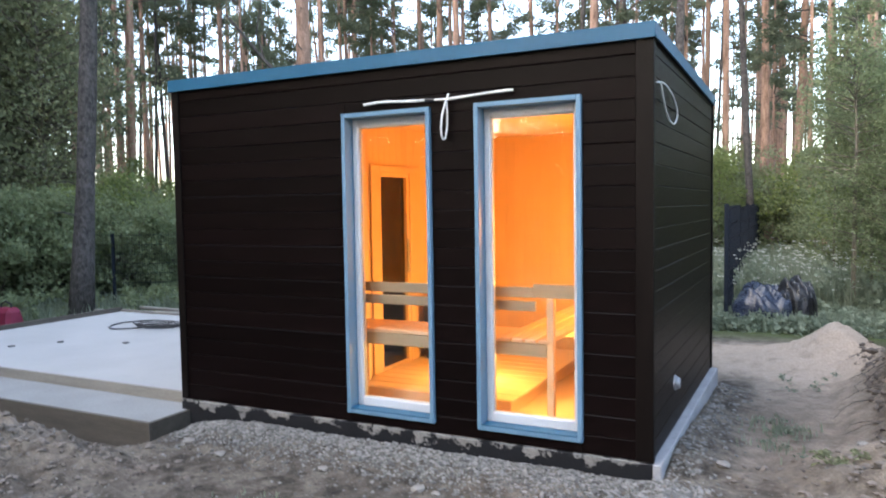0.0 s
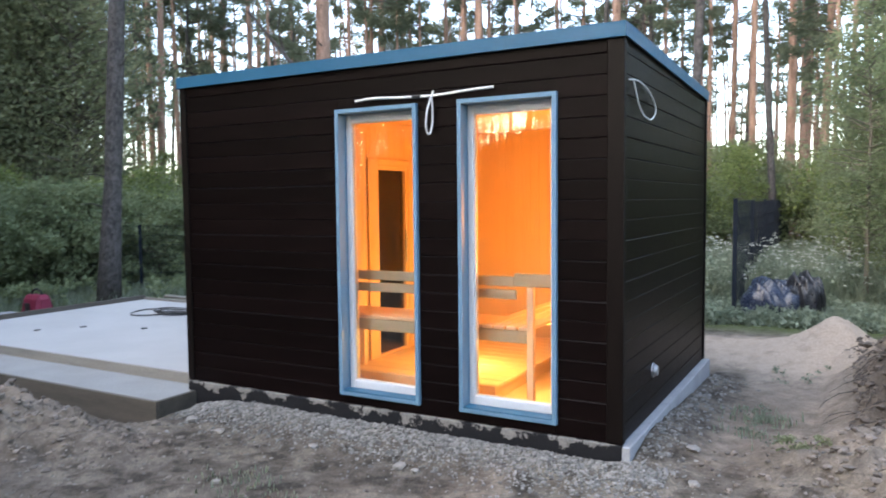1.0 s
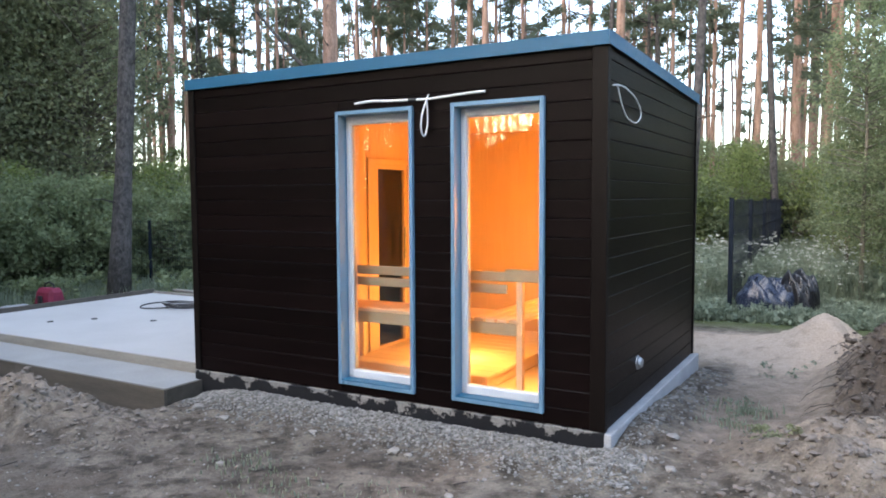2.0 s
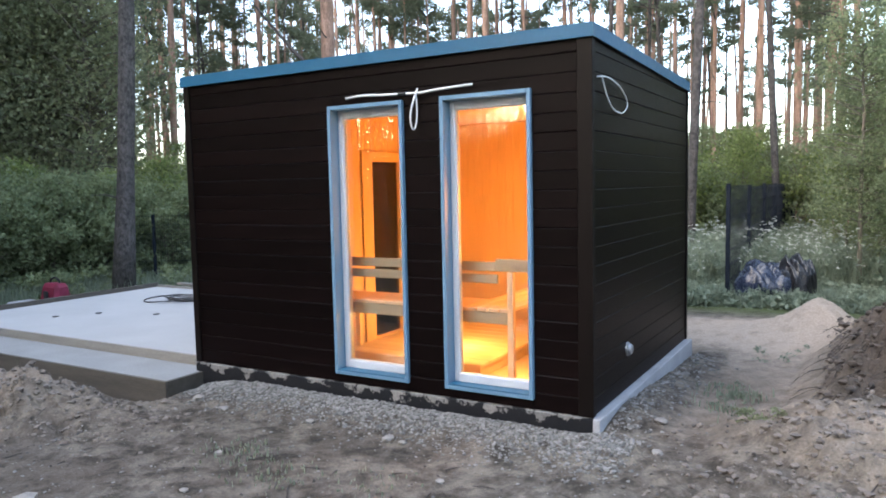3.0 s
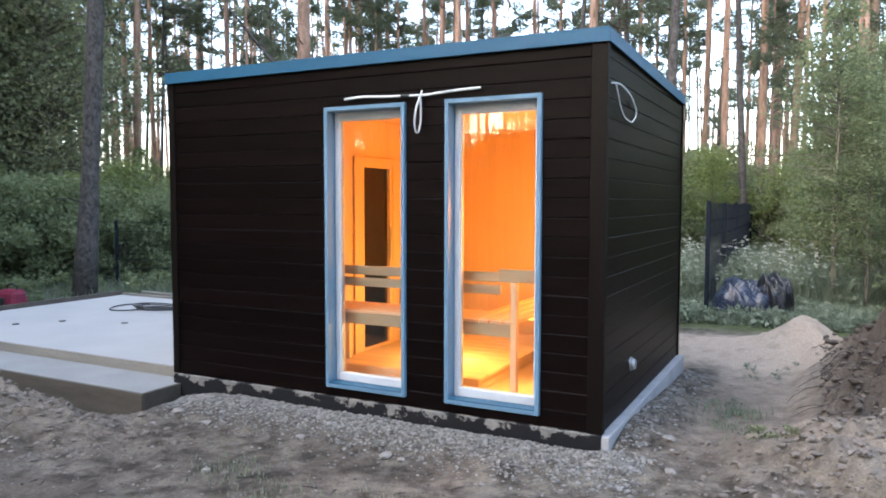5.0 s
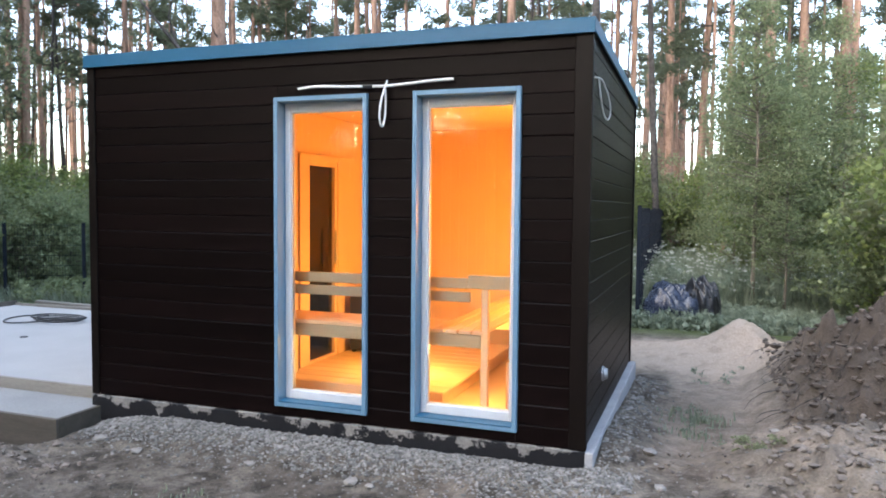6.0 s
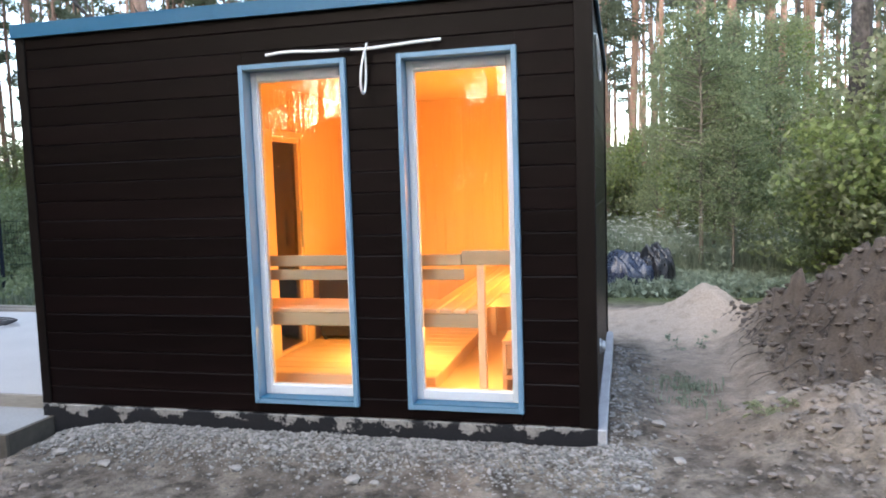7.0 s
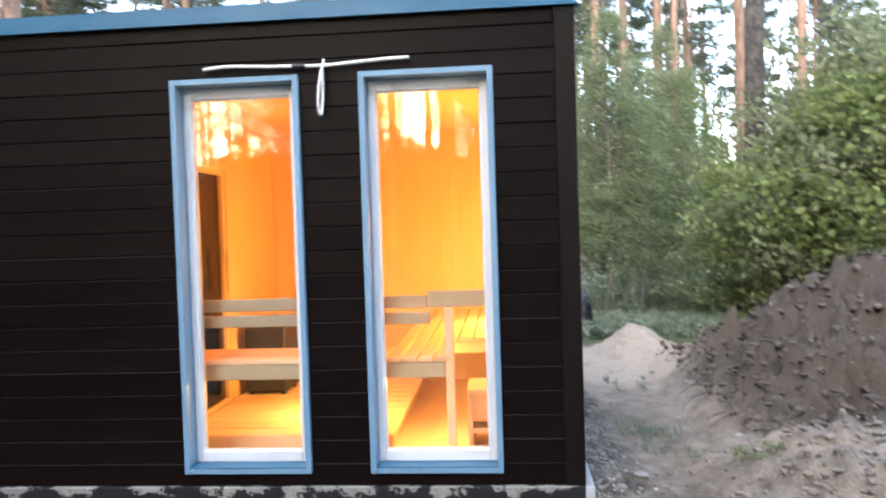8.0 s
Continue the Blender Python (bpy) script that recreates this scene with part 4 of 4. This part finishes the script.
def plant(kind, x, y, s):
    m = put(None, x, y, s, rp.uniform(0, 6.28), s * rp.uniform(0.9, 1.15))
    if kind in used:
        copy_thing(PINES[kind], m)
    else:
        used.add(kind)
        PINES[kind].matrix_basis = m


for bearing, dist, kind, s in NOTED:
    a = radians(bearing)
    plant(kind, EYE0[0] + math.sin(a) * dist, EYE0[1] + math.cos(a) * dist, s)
bough = bmesh.new()
tube(bough, [(0, 0, 4.75), (-0.31, -0.25, 5.05), (-0.62, -0.50, 5.5), (-1.2, -0.97, 6.5)], [0.06, 0.05, 0.04, 0.02], 6)
tube(bough, [(-0.62, -0.50, 5.5), (-0.72, -0.62, 6.1), (-0.6, -0.6, 6.7)], [0.025, 0.018, 0.008], 5)
for o in [o for o in scene.objects if o.name.startswith("pine_tree") and (o.matrix_basis.translation - Vector((EYE0[0] + math.sin(radians(-38.7)) * 15.5, EYE0[1] + math.cos(radians(-38.7)) * 15.5, o.matrix_basis.translation.z))).length < 0.1]:
    ob = part("dead_bough", bough, M_BARK_GREY, o, "bare dark bough")
    ob.rotation_euler = (0, 0, -o.matrix_basis.to_euler().z)
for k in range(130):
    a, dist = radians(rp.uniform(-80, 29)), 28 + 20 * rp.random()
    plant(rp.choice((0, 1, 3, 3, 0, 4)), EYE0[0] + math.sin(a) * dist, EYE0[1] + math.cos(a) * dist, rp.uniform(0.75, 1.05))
# unseen pines behind the viewpoint, added to darken the front wall and its reflections
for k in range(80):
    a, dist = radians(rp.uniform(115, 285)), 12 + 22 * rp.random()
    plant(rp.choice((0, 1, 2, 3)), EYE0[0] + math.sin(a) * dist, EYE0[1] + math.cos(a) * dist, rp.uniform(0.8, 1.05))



def far_wood(n, b0, b1, d0, d1, seed, label):
    """Distant pines, too many to count: all their trunks in one mesh, all their crowns in another."""
    rng = np.random.RandomState(seed)
    bm, cen = bmesh.new(), []
    for k in range(n):
        a, d = radians(rng.uniform(b0, b1)), rng.uniform(d0, d1)
        x, y = EYE0[0] + math.sin(a) * d, EYE0[1] + math.cos(a) * d
        h, r0, lx, ly = rng.uniform(15, 21), rng.uniform(0.08, 0.17), rng.normal(0, 0.5), rng.normal(0, 0.5)
        tube(bm, [(x, y, -0.6), (x + lx * 0.4, y + ly * 0.3, h * 0.5), (x + lx, y + ly, h)], [r0, r0 * 0.8, r0 * 0.3], 5, cap=False)
        for j in range(11):
            u = rng.uniform(0.52, 1.0)
            cen.append((x + lx * u + rng.normal(0, 0.9), y + ly * u + rng.normal(0, 0.9), h * u))
    tagged(part("far_pine_trunks", bm, M_BARK, None, "", True), label + " trunks", "trees", kind="stuff")
    o = new("far_pine_crowns", leaf_mesh("far_pine_crowns", clumps(cen, 0.6, 34, rng, 0.55), 0.11, M_NEEDLE, rng, 0.3, 2.4))
    tagged(o, label + " crowns", "trees", kind="stuff")


far_wood(300, -82, 30, 46, 85, 61, "distant slender pines of the far wood,")
# both out of view: thin for a bright side wall, then closing the rear
far_wood(60, 30, 110, 70, 100, 63, "unseen distant pines added beyond the open ground,")
far_wood(70, 110, 290, 26, 42, 62, "unseen distant pines added across the clearing,")

# broadleaf trees and bushes: built once a kind, then planted
DARKS = [leafy("leafy_tree", 9.5, 2.6, 31, M_LEAF_DARK, 1, 0.12, 190, 72, 0.062, 0.06, 0.85, "dense dark-green broadleaf tree at the wood's edge", "dark trees"),
         leafy("leafy_tree", 8.0, 2.2, 32, M_LEAF_DARK, 1, 0.10, 170, 72, 0.062, 0.06, 0.8, "dense dark-green broadleaf tree at the wood's edge", "dark trees")]
YOUNG = [leafy("young_tree", 5.5, 1.1, 33, M_LEAF_LIGHT, 1, 0.045, 76, 44, 0.045, 0.26, 0.36, "slender young birch with light green leaves", "young trees"),
         leafy("young_tree", 4.6, 1.0, 34, M_LEAF, 1, 0.04, 68, 44, 0.045, 0.22, 0.36, "slender young tree with fresh green leaves", "young trees")]
BUSH = [leafy("leafy_bush", 2.4, 1.3, 35, M_LEAF, 5, 0.03, 70, 80, 0.048, 0.2, 0.38, "loose green leafy bush at the wood's edge", "bushes"),
        leafy("leafy_bush", 1.9, 1.2, 36, M_LEAF_LIGHT, 5, 0.025, 60, 80, 0.046, 0.2, 0.35, "loose light-green leafy bush in the grass", "bushes"),
        leafy("leafy_bush", 2.6, 1.4, 37, M_LEAF_DARK, 6, 0.03, 80, 85, 0.052, 0.15, 0.38, "dense dark-green leafy bush with many stems", "bushes")]
AIRY = leafy("birch_tree", 7.5, 1.35, 38, M_LEAF_LIGHT, 1, 0.06, 120, 60, 0.045, 0.26, 0.45, "tall airy young birch with light green leaves", "young trees")
seen = set()


def plant_leafy(ob, bearing, dist, s=1.0):
    a = radians(bearing)
    m = put(None, EYE0[0] + math.sin(a) * dist, EYE0[1] + math.cos(a) * dist, s, rp.uniform(0, 6.28), s * rp.uniform(0.9, 1.12))
    if ob in seen:
        return copy_thing(ob, m)
    seen.add(ob)
    ob.matrix_basis = m
    return ob


for b, d, k, s in ((-62.5, 24, 0, 1.1), (-66, 22, 1, 1.1), (-59.5, 25, 1, 1.05), (-70, 20, 0, 1.0), (-57, 27, 0, 0.9), (-74, 17, 1, 1.0), (-80, 18, 0, 1.0), (-57.8, 24, 1, 1.0), (-55.6, 23, 0, 0.95), (-61, 26, 0, 1.25), (-64.5, 24, 0, 1.2), (-68, 25, 0, 1.2), (-57.5, 30, 0, 1.2)):
    plant_leafy(DARKS[k], b, d, s)
for b, d, k, s in ((-60, 19, 0, 0.9), (-57.5, 20, 1, 1.0), (-55.5, 21, 0, 1.0), (-53, 23, 1, 1.0), (-51, 22, 2, 1.0), (-49, 24, 0, 1.1), (-64, 18, 2, 0.9), (-68, 17, 0, 1.0), (-46, 25, 1, 1.2), (-58.5, 18.0, 1, 1.2), (-55.2, 18.5, 1, 1.25), (-50.6, 19, 1, 1.15), (-48.6, 20, 1, 1.2), (-62, 17.5, 1, 1.1), (-57, 19.6, 1, 1.35), (-54.5, 20, 1, 1.25), (-60, 19.2, 1, 1.2), (-51.5, 20.5, 1, 1.25), (-58.6, 19.0, 1, 1.4), (-55.8, 19.4, 0, 1.2), (-53.2, 19.8, 1, 1.3), (-61.5, 18.8, 0, 1.2), (-63.5, 18.6, 1, 1.4), (-50.3, 20.8, 0, 1.2), (-66, 18.6, 1, 1.4)):
    plant_leafy(BUSH[k], b, d, s)
for b, d, k, s in ((-11.9, 20, 0, 1.3), (-9.4, 22, 0, 1.4), (-7.2, 24, 2, 1.2), (-14.0, 24, 0, 1.3), (-3.5, 22, 1, 1.2), (0, 21, 1, 1.3), (7.0, 12.4, 1, 1.0), (9.8, 11.6, 0, 1.15), (12.2, 11.6, 2, 1.25), (14.5, 11.4, 0, 1.5), (17.5, 12.0, 2, 1.5), (19, 12, 2, 1.4), (1.0, 16, 0, 1.3)):
    plant_leafy(BUSH[k], b, d, s)
for b, d, k, s in ((-50, 24, 1, 0.8), (-48, 25.5, 1, 0.85), (-52.2, 25, 1, 0.8), (-46.3, 27, 1, 0.9), (-44.5, 28, 1, 0.9), (-54, 26, 1, 0.85), (-49, 28, 1, 1.0), (-11, 19.5, 0, 0.62), (-2.4, 17.0, 0, 0.85), (-1.6, 15, 0, 0.95), (0.6, 15.5, 0, 0.95), (-8.2, 20, 1, 0.75), (2.2, 15.0, 0, 1.15), (3.8, 16.2, 0, 1.25), (5.2, 15, 0, 1.1), (6.6, 17, 1, 1.25), (9, 18, 1, 1.0), (13, 17, 0, 1.0), (-11.0, 22, 0, 0.7), (-0.4, 19, 0, 1.0)):
    plant_leafy(YOUNG[k], b, d, s)
# unseen bushes behind the viewpoint block low sky, kept smaller at 200 to 209
for k in range(46):
    b = rp.uniform(120, 285)
    plant_leafy(rp.choice((BUSH[0], BUSH[2])), b, rp.uniform(11.5, 17), rp.uniform(0.6, 0.8) if 200 < b < 209 else rp.uniform(0.9, 1.2))
# unseen trees behind the viewpoint, none at 168 to 227
for k in range(34):
    b = rp.uniform(115, 280)
    if not 168 < b < 227:
        plant_leafy(rp.choice(DARKS), b, rp.uniform(13, 22), rp.uniform(0.75, 1.05))
# unseen trees set so the panes mirror sky only in the gaps between
for x, y, k in ((-6.7, -20, 1.0), (-7.6, -24.5, 1.2), (-13.2, -20, 1.0), (-15.5, -24, 1.1), (-0.2, -20, 1.0), (0.6, -24.5, 1.1), (3.8, -19, 0.9), (-5.3, -18, 0.7)):
    copy_thing(DARKS[0], put(None, x, y, k, rp.uniform(0, 6.28)))
# unseen bushes that close the lower part of those reflected gaps
for x, y, k in ((-8.8, -20, 1.5), (-8.2, -18.5, 1.35), (-9.9, -20.5, 1.45), (-10.6, -21, 1.45), (-3.4, -20, 1.6), (-2.8, -18, 1.4)):
    copy_thing(BUSH[2], put(None, x, y, k, rp.uniform(0, 6.28)))
for b, d, s in ((-0.8, 13.2, 0.72), (0.4, 13.8, 0.82), (1.2, 12.9, 0.68), (2.0, 14.5, 0.9), (4.6, 15.8, 1.0), (0.3, 16.5, 0.85), (6.8, 18, 1.05), (-1.2, 19.5, 0.9)):
    plant_leafy(AIRY, b, d, s)
for k in range(40):
    b, d = rp.uniform(-17, 26), rp.uniform(18, 32)
    plant_leafy(rp.choice((BUSH[0], BUSH[1], BUSH[1])), b, max(d, 29) if -9.5 < b < -3 else d, rp.uniform(0.9, 1.35))
for k in range(90):
    b, d = rp.uniform(-82, 30), rp.uniform(27, 52)
    plant_leafy(rp.choice(BUSH), b, d, rp.uniform(0.9, 1.5))


# ---- grass and meadow ----
def blades(name, n, pick, h0, h1, mat, label, wide=0.012):
    rng = np.random.RandomState(n)
    p = pick(rng, n)
    z = height(p[:, 0], p[:, 1])
    h = rng.uniform(h0, h1, n)
    a = rng.uniform(0, 6.28, n)
    lean = rng.normal(0, 0.25, (n, 2)) * h[:, None]
    w = np.stack([np.cos(a), np.sin(a)], 1) * wide * rng.uniform(0.6, 1.5, n)[:, None]
    v = np.zeros((n, 5, 3))
    v[:, 0, :2], v[:, 1, :2] = p - w, p + w
    v[:, 0, 2] = v[:, 1, 2] = z - 0.02
    v[:, 2, :2], v[:, 3, :2] = p + lean * 0.4 + w * 0.7, p + lean * 0.4 - w * 0.7
    v[:, 2, 2] = v[:, 3, 2] = z + h * 0.6
    v[:, 4, :2], v[:, 4, 2] = p + lean, z + h
    base = np.arange(n)[:, None] * 5
    f = np.concatenate([base + (0, 1, 2), base + (0, 2, 3), base + (3, 2, 4)], 1).reshape(-1, 3)
    me = bpy.data.meshes.new(name)
    me.from_pydata(v.reshape(-1, 3), [], f.tolist())
    me.materials.append(mat)
    return tagged(new(name, me), label, "grass", kind="stuff")


def fan(b0, b1, d0, d1):
    def pick(rng, n):
        a, d = np.radians(rng.uniform(b0, b1, n)), d0 + (d1 - d0) * rng.rand(n)
        return np.stack([EYE0[0] + np.sin(a) * d, EYE0[1] + np.cos(a) * d], 1)
    return pick


def weeds(name, n, pick, high, radius, per, leaf, mat, label, seed):
    """Broad-leaved low plants, too many to count."""
    rng = np.random.RandomState(seed)
    p = pick(rng, n)
    z = height(p[:, 0], p[:, 1]) + high * rng.rand(n) ** 1.3
    me = leaf_mesh(name, clumps(np.column_stack([p, z]), radius, per, rng, 0.7), leaf, mat, rng, 0.35, 1.7)
    return tagged(new(name, me), label, "weeds", kind="stuff")


blades("meadow_grass", 42000, fan(-16, 26, 13.0, 21), 0.25, 0.85, M_GRASS, "tall pale meadow grass behind the sand", 0.010)
weeds("meadow_weeds", 1500, fan(-16, 26, 12.6, 20), 0.75, 0.16, 26, 0.045, M_GRASS_LEAF, "tall leafy meadow plants behind the sand", 41)
weeds("low_weeds", 900, fan(-13, 10, 10.9, 13.0), 0.16, 0.13, 30, 0.05, M_GRASS_LEAF, "low green weeds at the edge of the sand", 42)
blades("low_grass", 6000, fan(-13, 10, 10.9, 13.0), 0.05, 0.3, M_GRASS, "thin grass among low weeds", 0.006)
blades("lawn_grass", 30000, fan(-75, -45, 15.3, 26), 0.08, 0.35, M_GRASS, "rough grass before the wood", 0.010)
weeds("lawn_weeds", 900, fan(-75, -45, 15.5, 24), 0.45, 0.2, 30, 0.06, M_LEAF_LIGHT, "leafy plants in the rough grass", 43)
weeds("flowering_weed", 16, lambda r, k: np.stack([r.normal(0.98, 0.07, k), r.normal(0.35, 0.06, k)], 1), 0.08, 0.04, 26, 0.014, M_LEAF_DARK, "small green weed on the spoil", 44)
weeds("dark_weed", 60, lambda r, k: np.stack([r.normal(-2.75, 0.22, k), r.normal(-2.78, 0.14, k)], 1), 0.16, 0.07, 40, 0.03, M_LEAF_DARK, "dark green weeds in the foreground soil", 45)
weeds("path_weed", 22, lambda r, k: np.stack([r.normal(0.62, 0.10, k), r.normal(1.75, 0.35, k)], 1), 0.03, 0.04, 30, 0.012, M_GRASS_LEAF, "flattened weeds beside the path", 46)
weeds("sand_weed", 10, lambda r, k: np.stack([r.normal(0.75, 0.16, k), r.normal(3.3, 0.2, k)], 1), 0.05, 0.05, 20, 0.014, M_GRASS_LEAF, "sparse weeds at the foot of the sand", 47)
rf = np.random.RandomState(8)
pf = fan(-15, 22, 12.8, 18)(rf, 2000)
zf = height(pf[:, 0], pf[:, 1]) + rf.uniform(0.35, 1.05, 2000)
fl = new("wild_flowers", leaf_mesh("wild_flowers", clumps(np.column_stack([pf, zf]), 0.05, 10, rf, 0.4), 0.021, M_FLOWER, rf, 0.6, 1.0))
tagged(fl, "white umbel flower heads in the tall grass", "flowers", kind="stuff")
for cx, cy, n, hh in ((0.62, 1.65, 90, 0.10), (0.60, 1.15, 50, 0.07), (-2.05, -1.15, 110, 0.05), (-1.6, -1.35, 90, 0.045), (-1.0, -1.2, 60, 0.04), (1.25, -1.0, 300, 0.15), (-3.0, -2.75, 260, 0.15)):
    t = blades("grass_tuft", n, lambda r, k: np.stack([r.normal(cx, 0.14, k), r.normal(cy, 0.12, k)], 1), hh * 0.4, hh, M_GRASS, "small tuft of weeds in the sandy soil", 0.006)


# ---- loose things ----
def tarp():
    t = empty("plastic_sheet", "crumpled blue-grey and black plastic sheet lying in the grass", "sheet")
    for nm, mat, cx, cy, sx, sy, hh, sd in (("sheet", M_TARP, 0.20, 7.15, 0.44, 0.34, 0.30, 5), ("folded_sheet", M_TARP_BLACK, 0.62, 7.22, 0.28, 0.32, 0.37, 9)):
        n = 46
        u = np.linspace(-1, 1, n)
        gx, gy = np.meshgrid(u, u)
        dome = np.clip(1 - (np.abs(gx) ** 2.6 + np.abs(gy) ** 2.6), 0, 1) ** 0.4
        bulge = 0.62 + 0.5 * waves(gx, gy, 2.2, sd)
        pleat = np.abs(waves(0.6 * gx + 0.3 * gy, gy * 1.5 + 0.8 * gx, 6, sd + 1)) + 0.22 * np.abs(waves(gx - 0.8 * gy, gy + 0.3 * gx, 11, sd + 4))
        z = hh * np.clip(dome * (bulge + 0.75 * pleat), -0.1, 1.2)
        x = cx + gx * sx * (1 + 0.16 * waves(gx, gy, 5, sd + 2))
        y = cy + gy * sy * (1 + 0.16 * waves(gx, gy, 6, sd + 3))
        v = np.stack([x, y, height(x, y) + 0.03 + 0.26 * dome ** 0.6 + z], -1).reshape(-1, 3)
        i = (np.arange(n - 1)[:, None] * n + np.arange(n - 1)[None]).reshape(-1)
        me = bpy.data.meshes.new(nm)
        me.from_pydata(v, [], np.stack([i, i + 1, i + n + 1, i + n], 1).tolist())
        me.materials.append(mat)
        me.polygons.foreach_set("use_smooth", [True] * len(me.polygons))
        o = new(nm, me)
        o.parent = t
        so = o.modifiers.new("thick", "SOLIDIFY")
        so.thickness = 0.012


tarp()


def red_bag():
    b = empty("tool_bag", "dark red canvas tool bag standing beside the slab", "bag", place=(-10.9, 3.1, ground_z(-10.9, 3.1)))
    bm = box(bmesh.new(), -0.27, 0.27, -0.18, 0.18, 0.0, 0.42, 0.07)
    for v in bm.verts:
        if v.co.z > 0.2:
            v.co.x *= 0.85
            v.co.y *= 0.7
    part("body", bm, M_RED, b)
    part("handle", tube(bmesh.new(), [(-0.14, 0, 0.38), (-0.12, 0, 0.48), (0, 0, 0.52), (0.12, 0, 0.48), (0.14, 0, 0.38)], 0.016, 6), M_TAPE, b, "black strap")
    part_box("pocket", (-0.045, 0.07, -0.205, -0.172, 0.03, 0.30), M_TAPE, b, 0.01, "black front pocket")


red_bag()
cable("hose_coil", [(-6.85 + 0.26 * math.cos(k * 0.9) * (1 + 0.03 * k), 2.55 + 0.20 * math.sin(k * 0.9), 0.008 + 0.003 * k) for k in range(22)] + [(-7.3, 2.2, 0.01), (-7.6, 2.6, 0.01), (-7.4, 2.9, 0.01)], 0.009, M_DARKCABLE, "thin black hose coiled on the concrete slab")

for x, y in ((-6.32, 1.59), (-7.12, 1.33), (-7.41, 0.92)):
    bm = bmesh.new()
    bmesh.ops.create_cone(bm, cap_ends=True, segments=16, radius1=0.042, radius2=0.038, depth=0.024)
    d = part("pipe_cap", bm, M_DARKCABLE)
    d.location = (x, y, -0.006)
    tagged(d, "dark round pipe cap set in the slab", "pipe cap", "pipe caps")
for x, y, ln, turn in ((-9.6, 4.75, 2.2, 8), (-9.2, 5.05, 1.8, -4), (-10.0, 4.4, 1.4, 20)):
    p = part("timber_plank", box(bmesh.new(), -ln / 2, ln / 2, -0.06, 0.06, 0.0, 0.045, 0.005), M_FORM_PALE)
    p.matrix_basis = Matrix.Translation((x, y, ground_z(x, y) + 0.10)) @ Matrix.Rotation(radians(turn), 4, "Z")
    tagged(p, "pale timber plank lying in the grass", "plank", "planks in the grass")
for x, y, sx, sy, h in ((-10.55, 2.40, 0.30, 0.2, 0.20), (-10.75, 2.1, 0.22, 0.25, 0.12)):
    c = part("concrete_block", box(bmesh.new(), -sx, sx, -sy, sy, 0, h, 0.02), M_PLINTH)
    c.location = (x, y, ground_z(x, y))
    tagged(c, "grey concrete block beside the slab", "block", "concrete blocks")
rt = random.Random(19)
tw = bmesh.new()
for k in range(90):
    x, y, a, ln = rt.uniform(-5.5, 2.2), rt.uniform(-3.4, -0.2), rt.uniform(0, 6.28), rt.uniform(0.05, 0.22)
    if x < -3.4 and y > -0.6:
        continue
    p = [(x + math.cos(a) * ln * u, y + math.sin(a) * ln * u + rt.uniform(-0.01, 0.01), ground_z(x + math.cos(a) * ln * u, y + math.sin(a) * ln * u) + 0.008) for u in (0, 0.5, 1)]
    tube(tw, p, [0.004, 0.004, 0.002], 5)
for k in range(150):
    x, y, a, ln = 1.2 + abs(rt.gauss(0, 0.9)), rt.uniform(0.8, 4.0), rt.uniform(0, 6.28), rt.uniform(0.08, 0.35)
    p = [(x + math.cos(a + u) * ln * u, y + math.sin(a + u) * ln * u, ground_z(x + math.cos(a + u) * ln * u, y + math.sin(a + u) * ln * u) + 0.012 + 0.03 * math.sin(3 * u)) for u in (0, 0.35, 0.7, 1)]
    tube(tw, p, [0.004, 0.004, 0.003, 0.0015], 4)
tagged(part("twigs", tw, M_TWIG, None), "small dry twigs strewn over the soil", "twigs", kind="stuff")
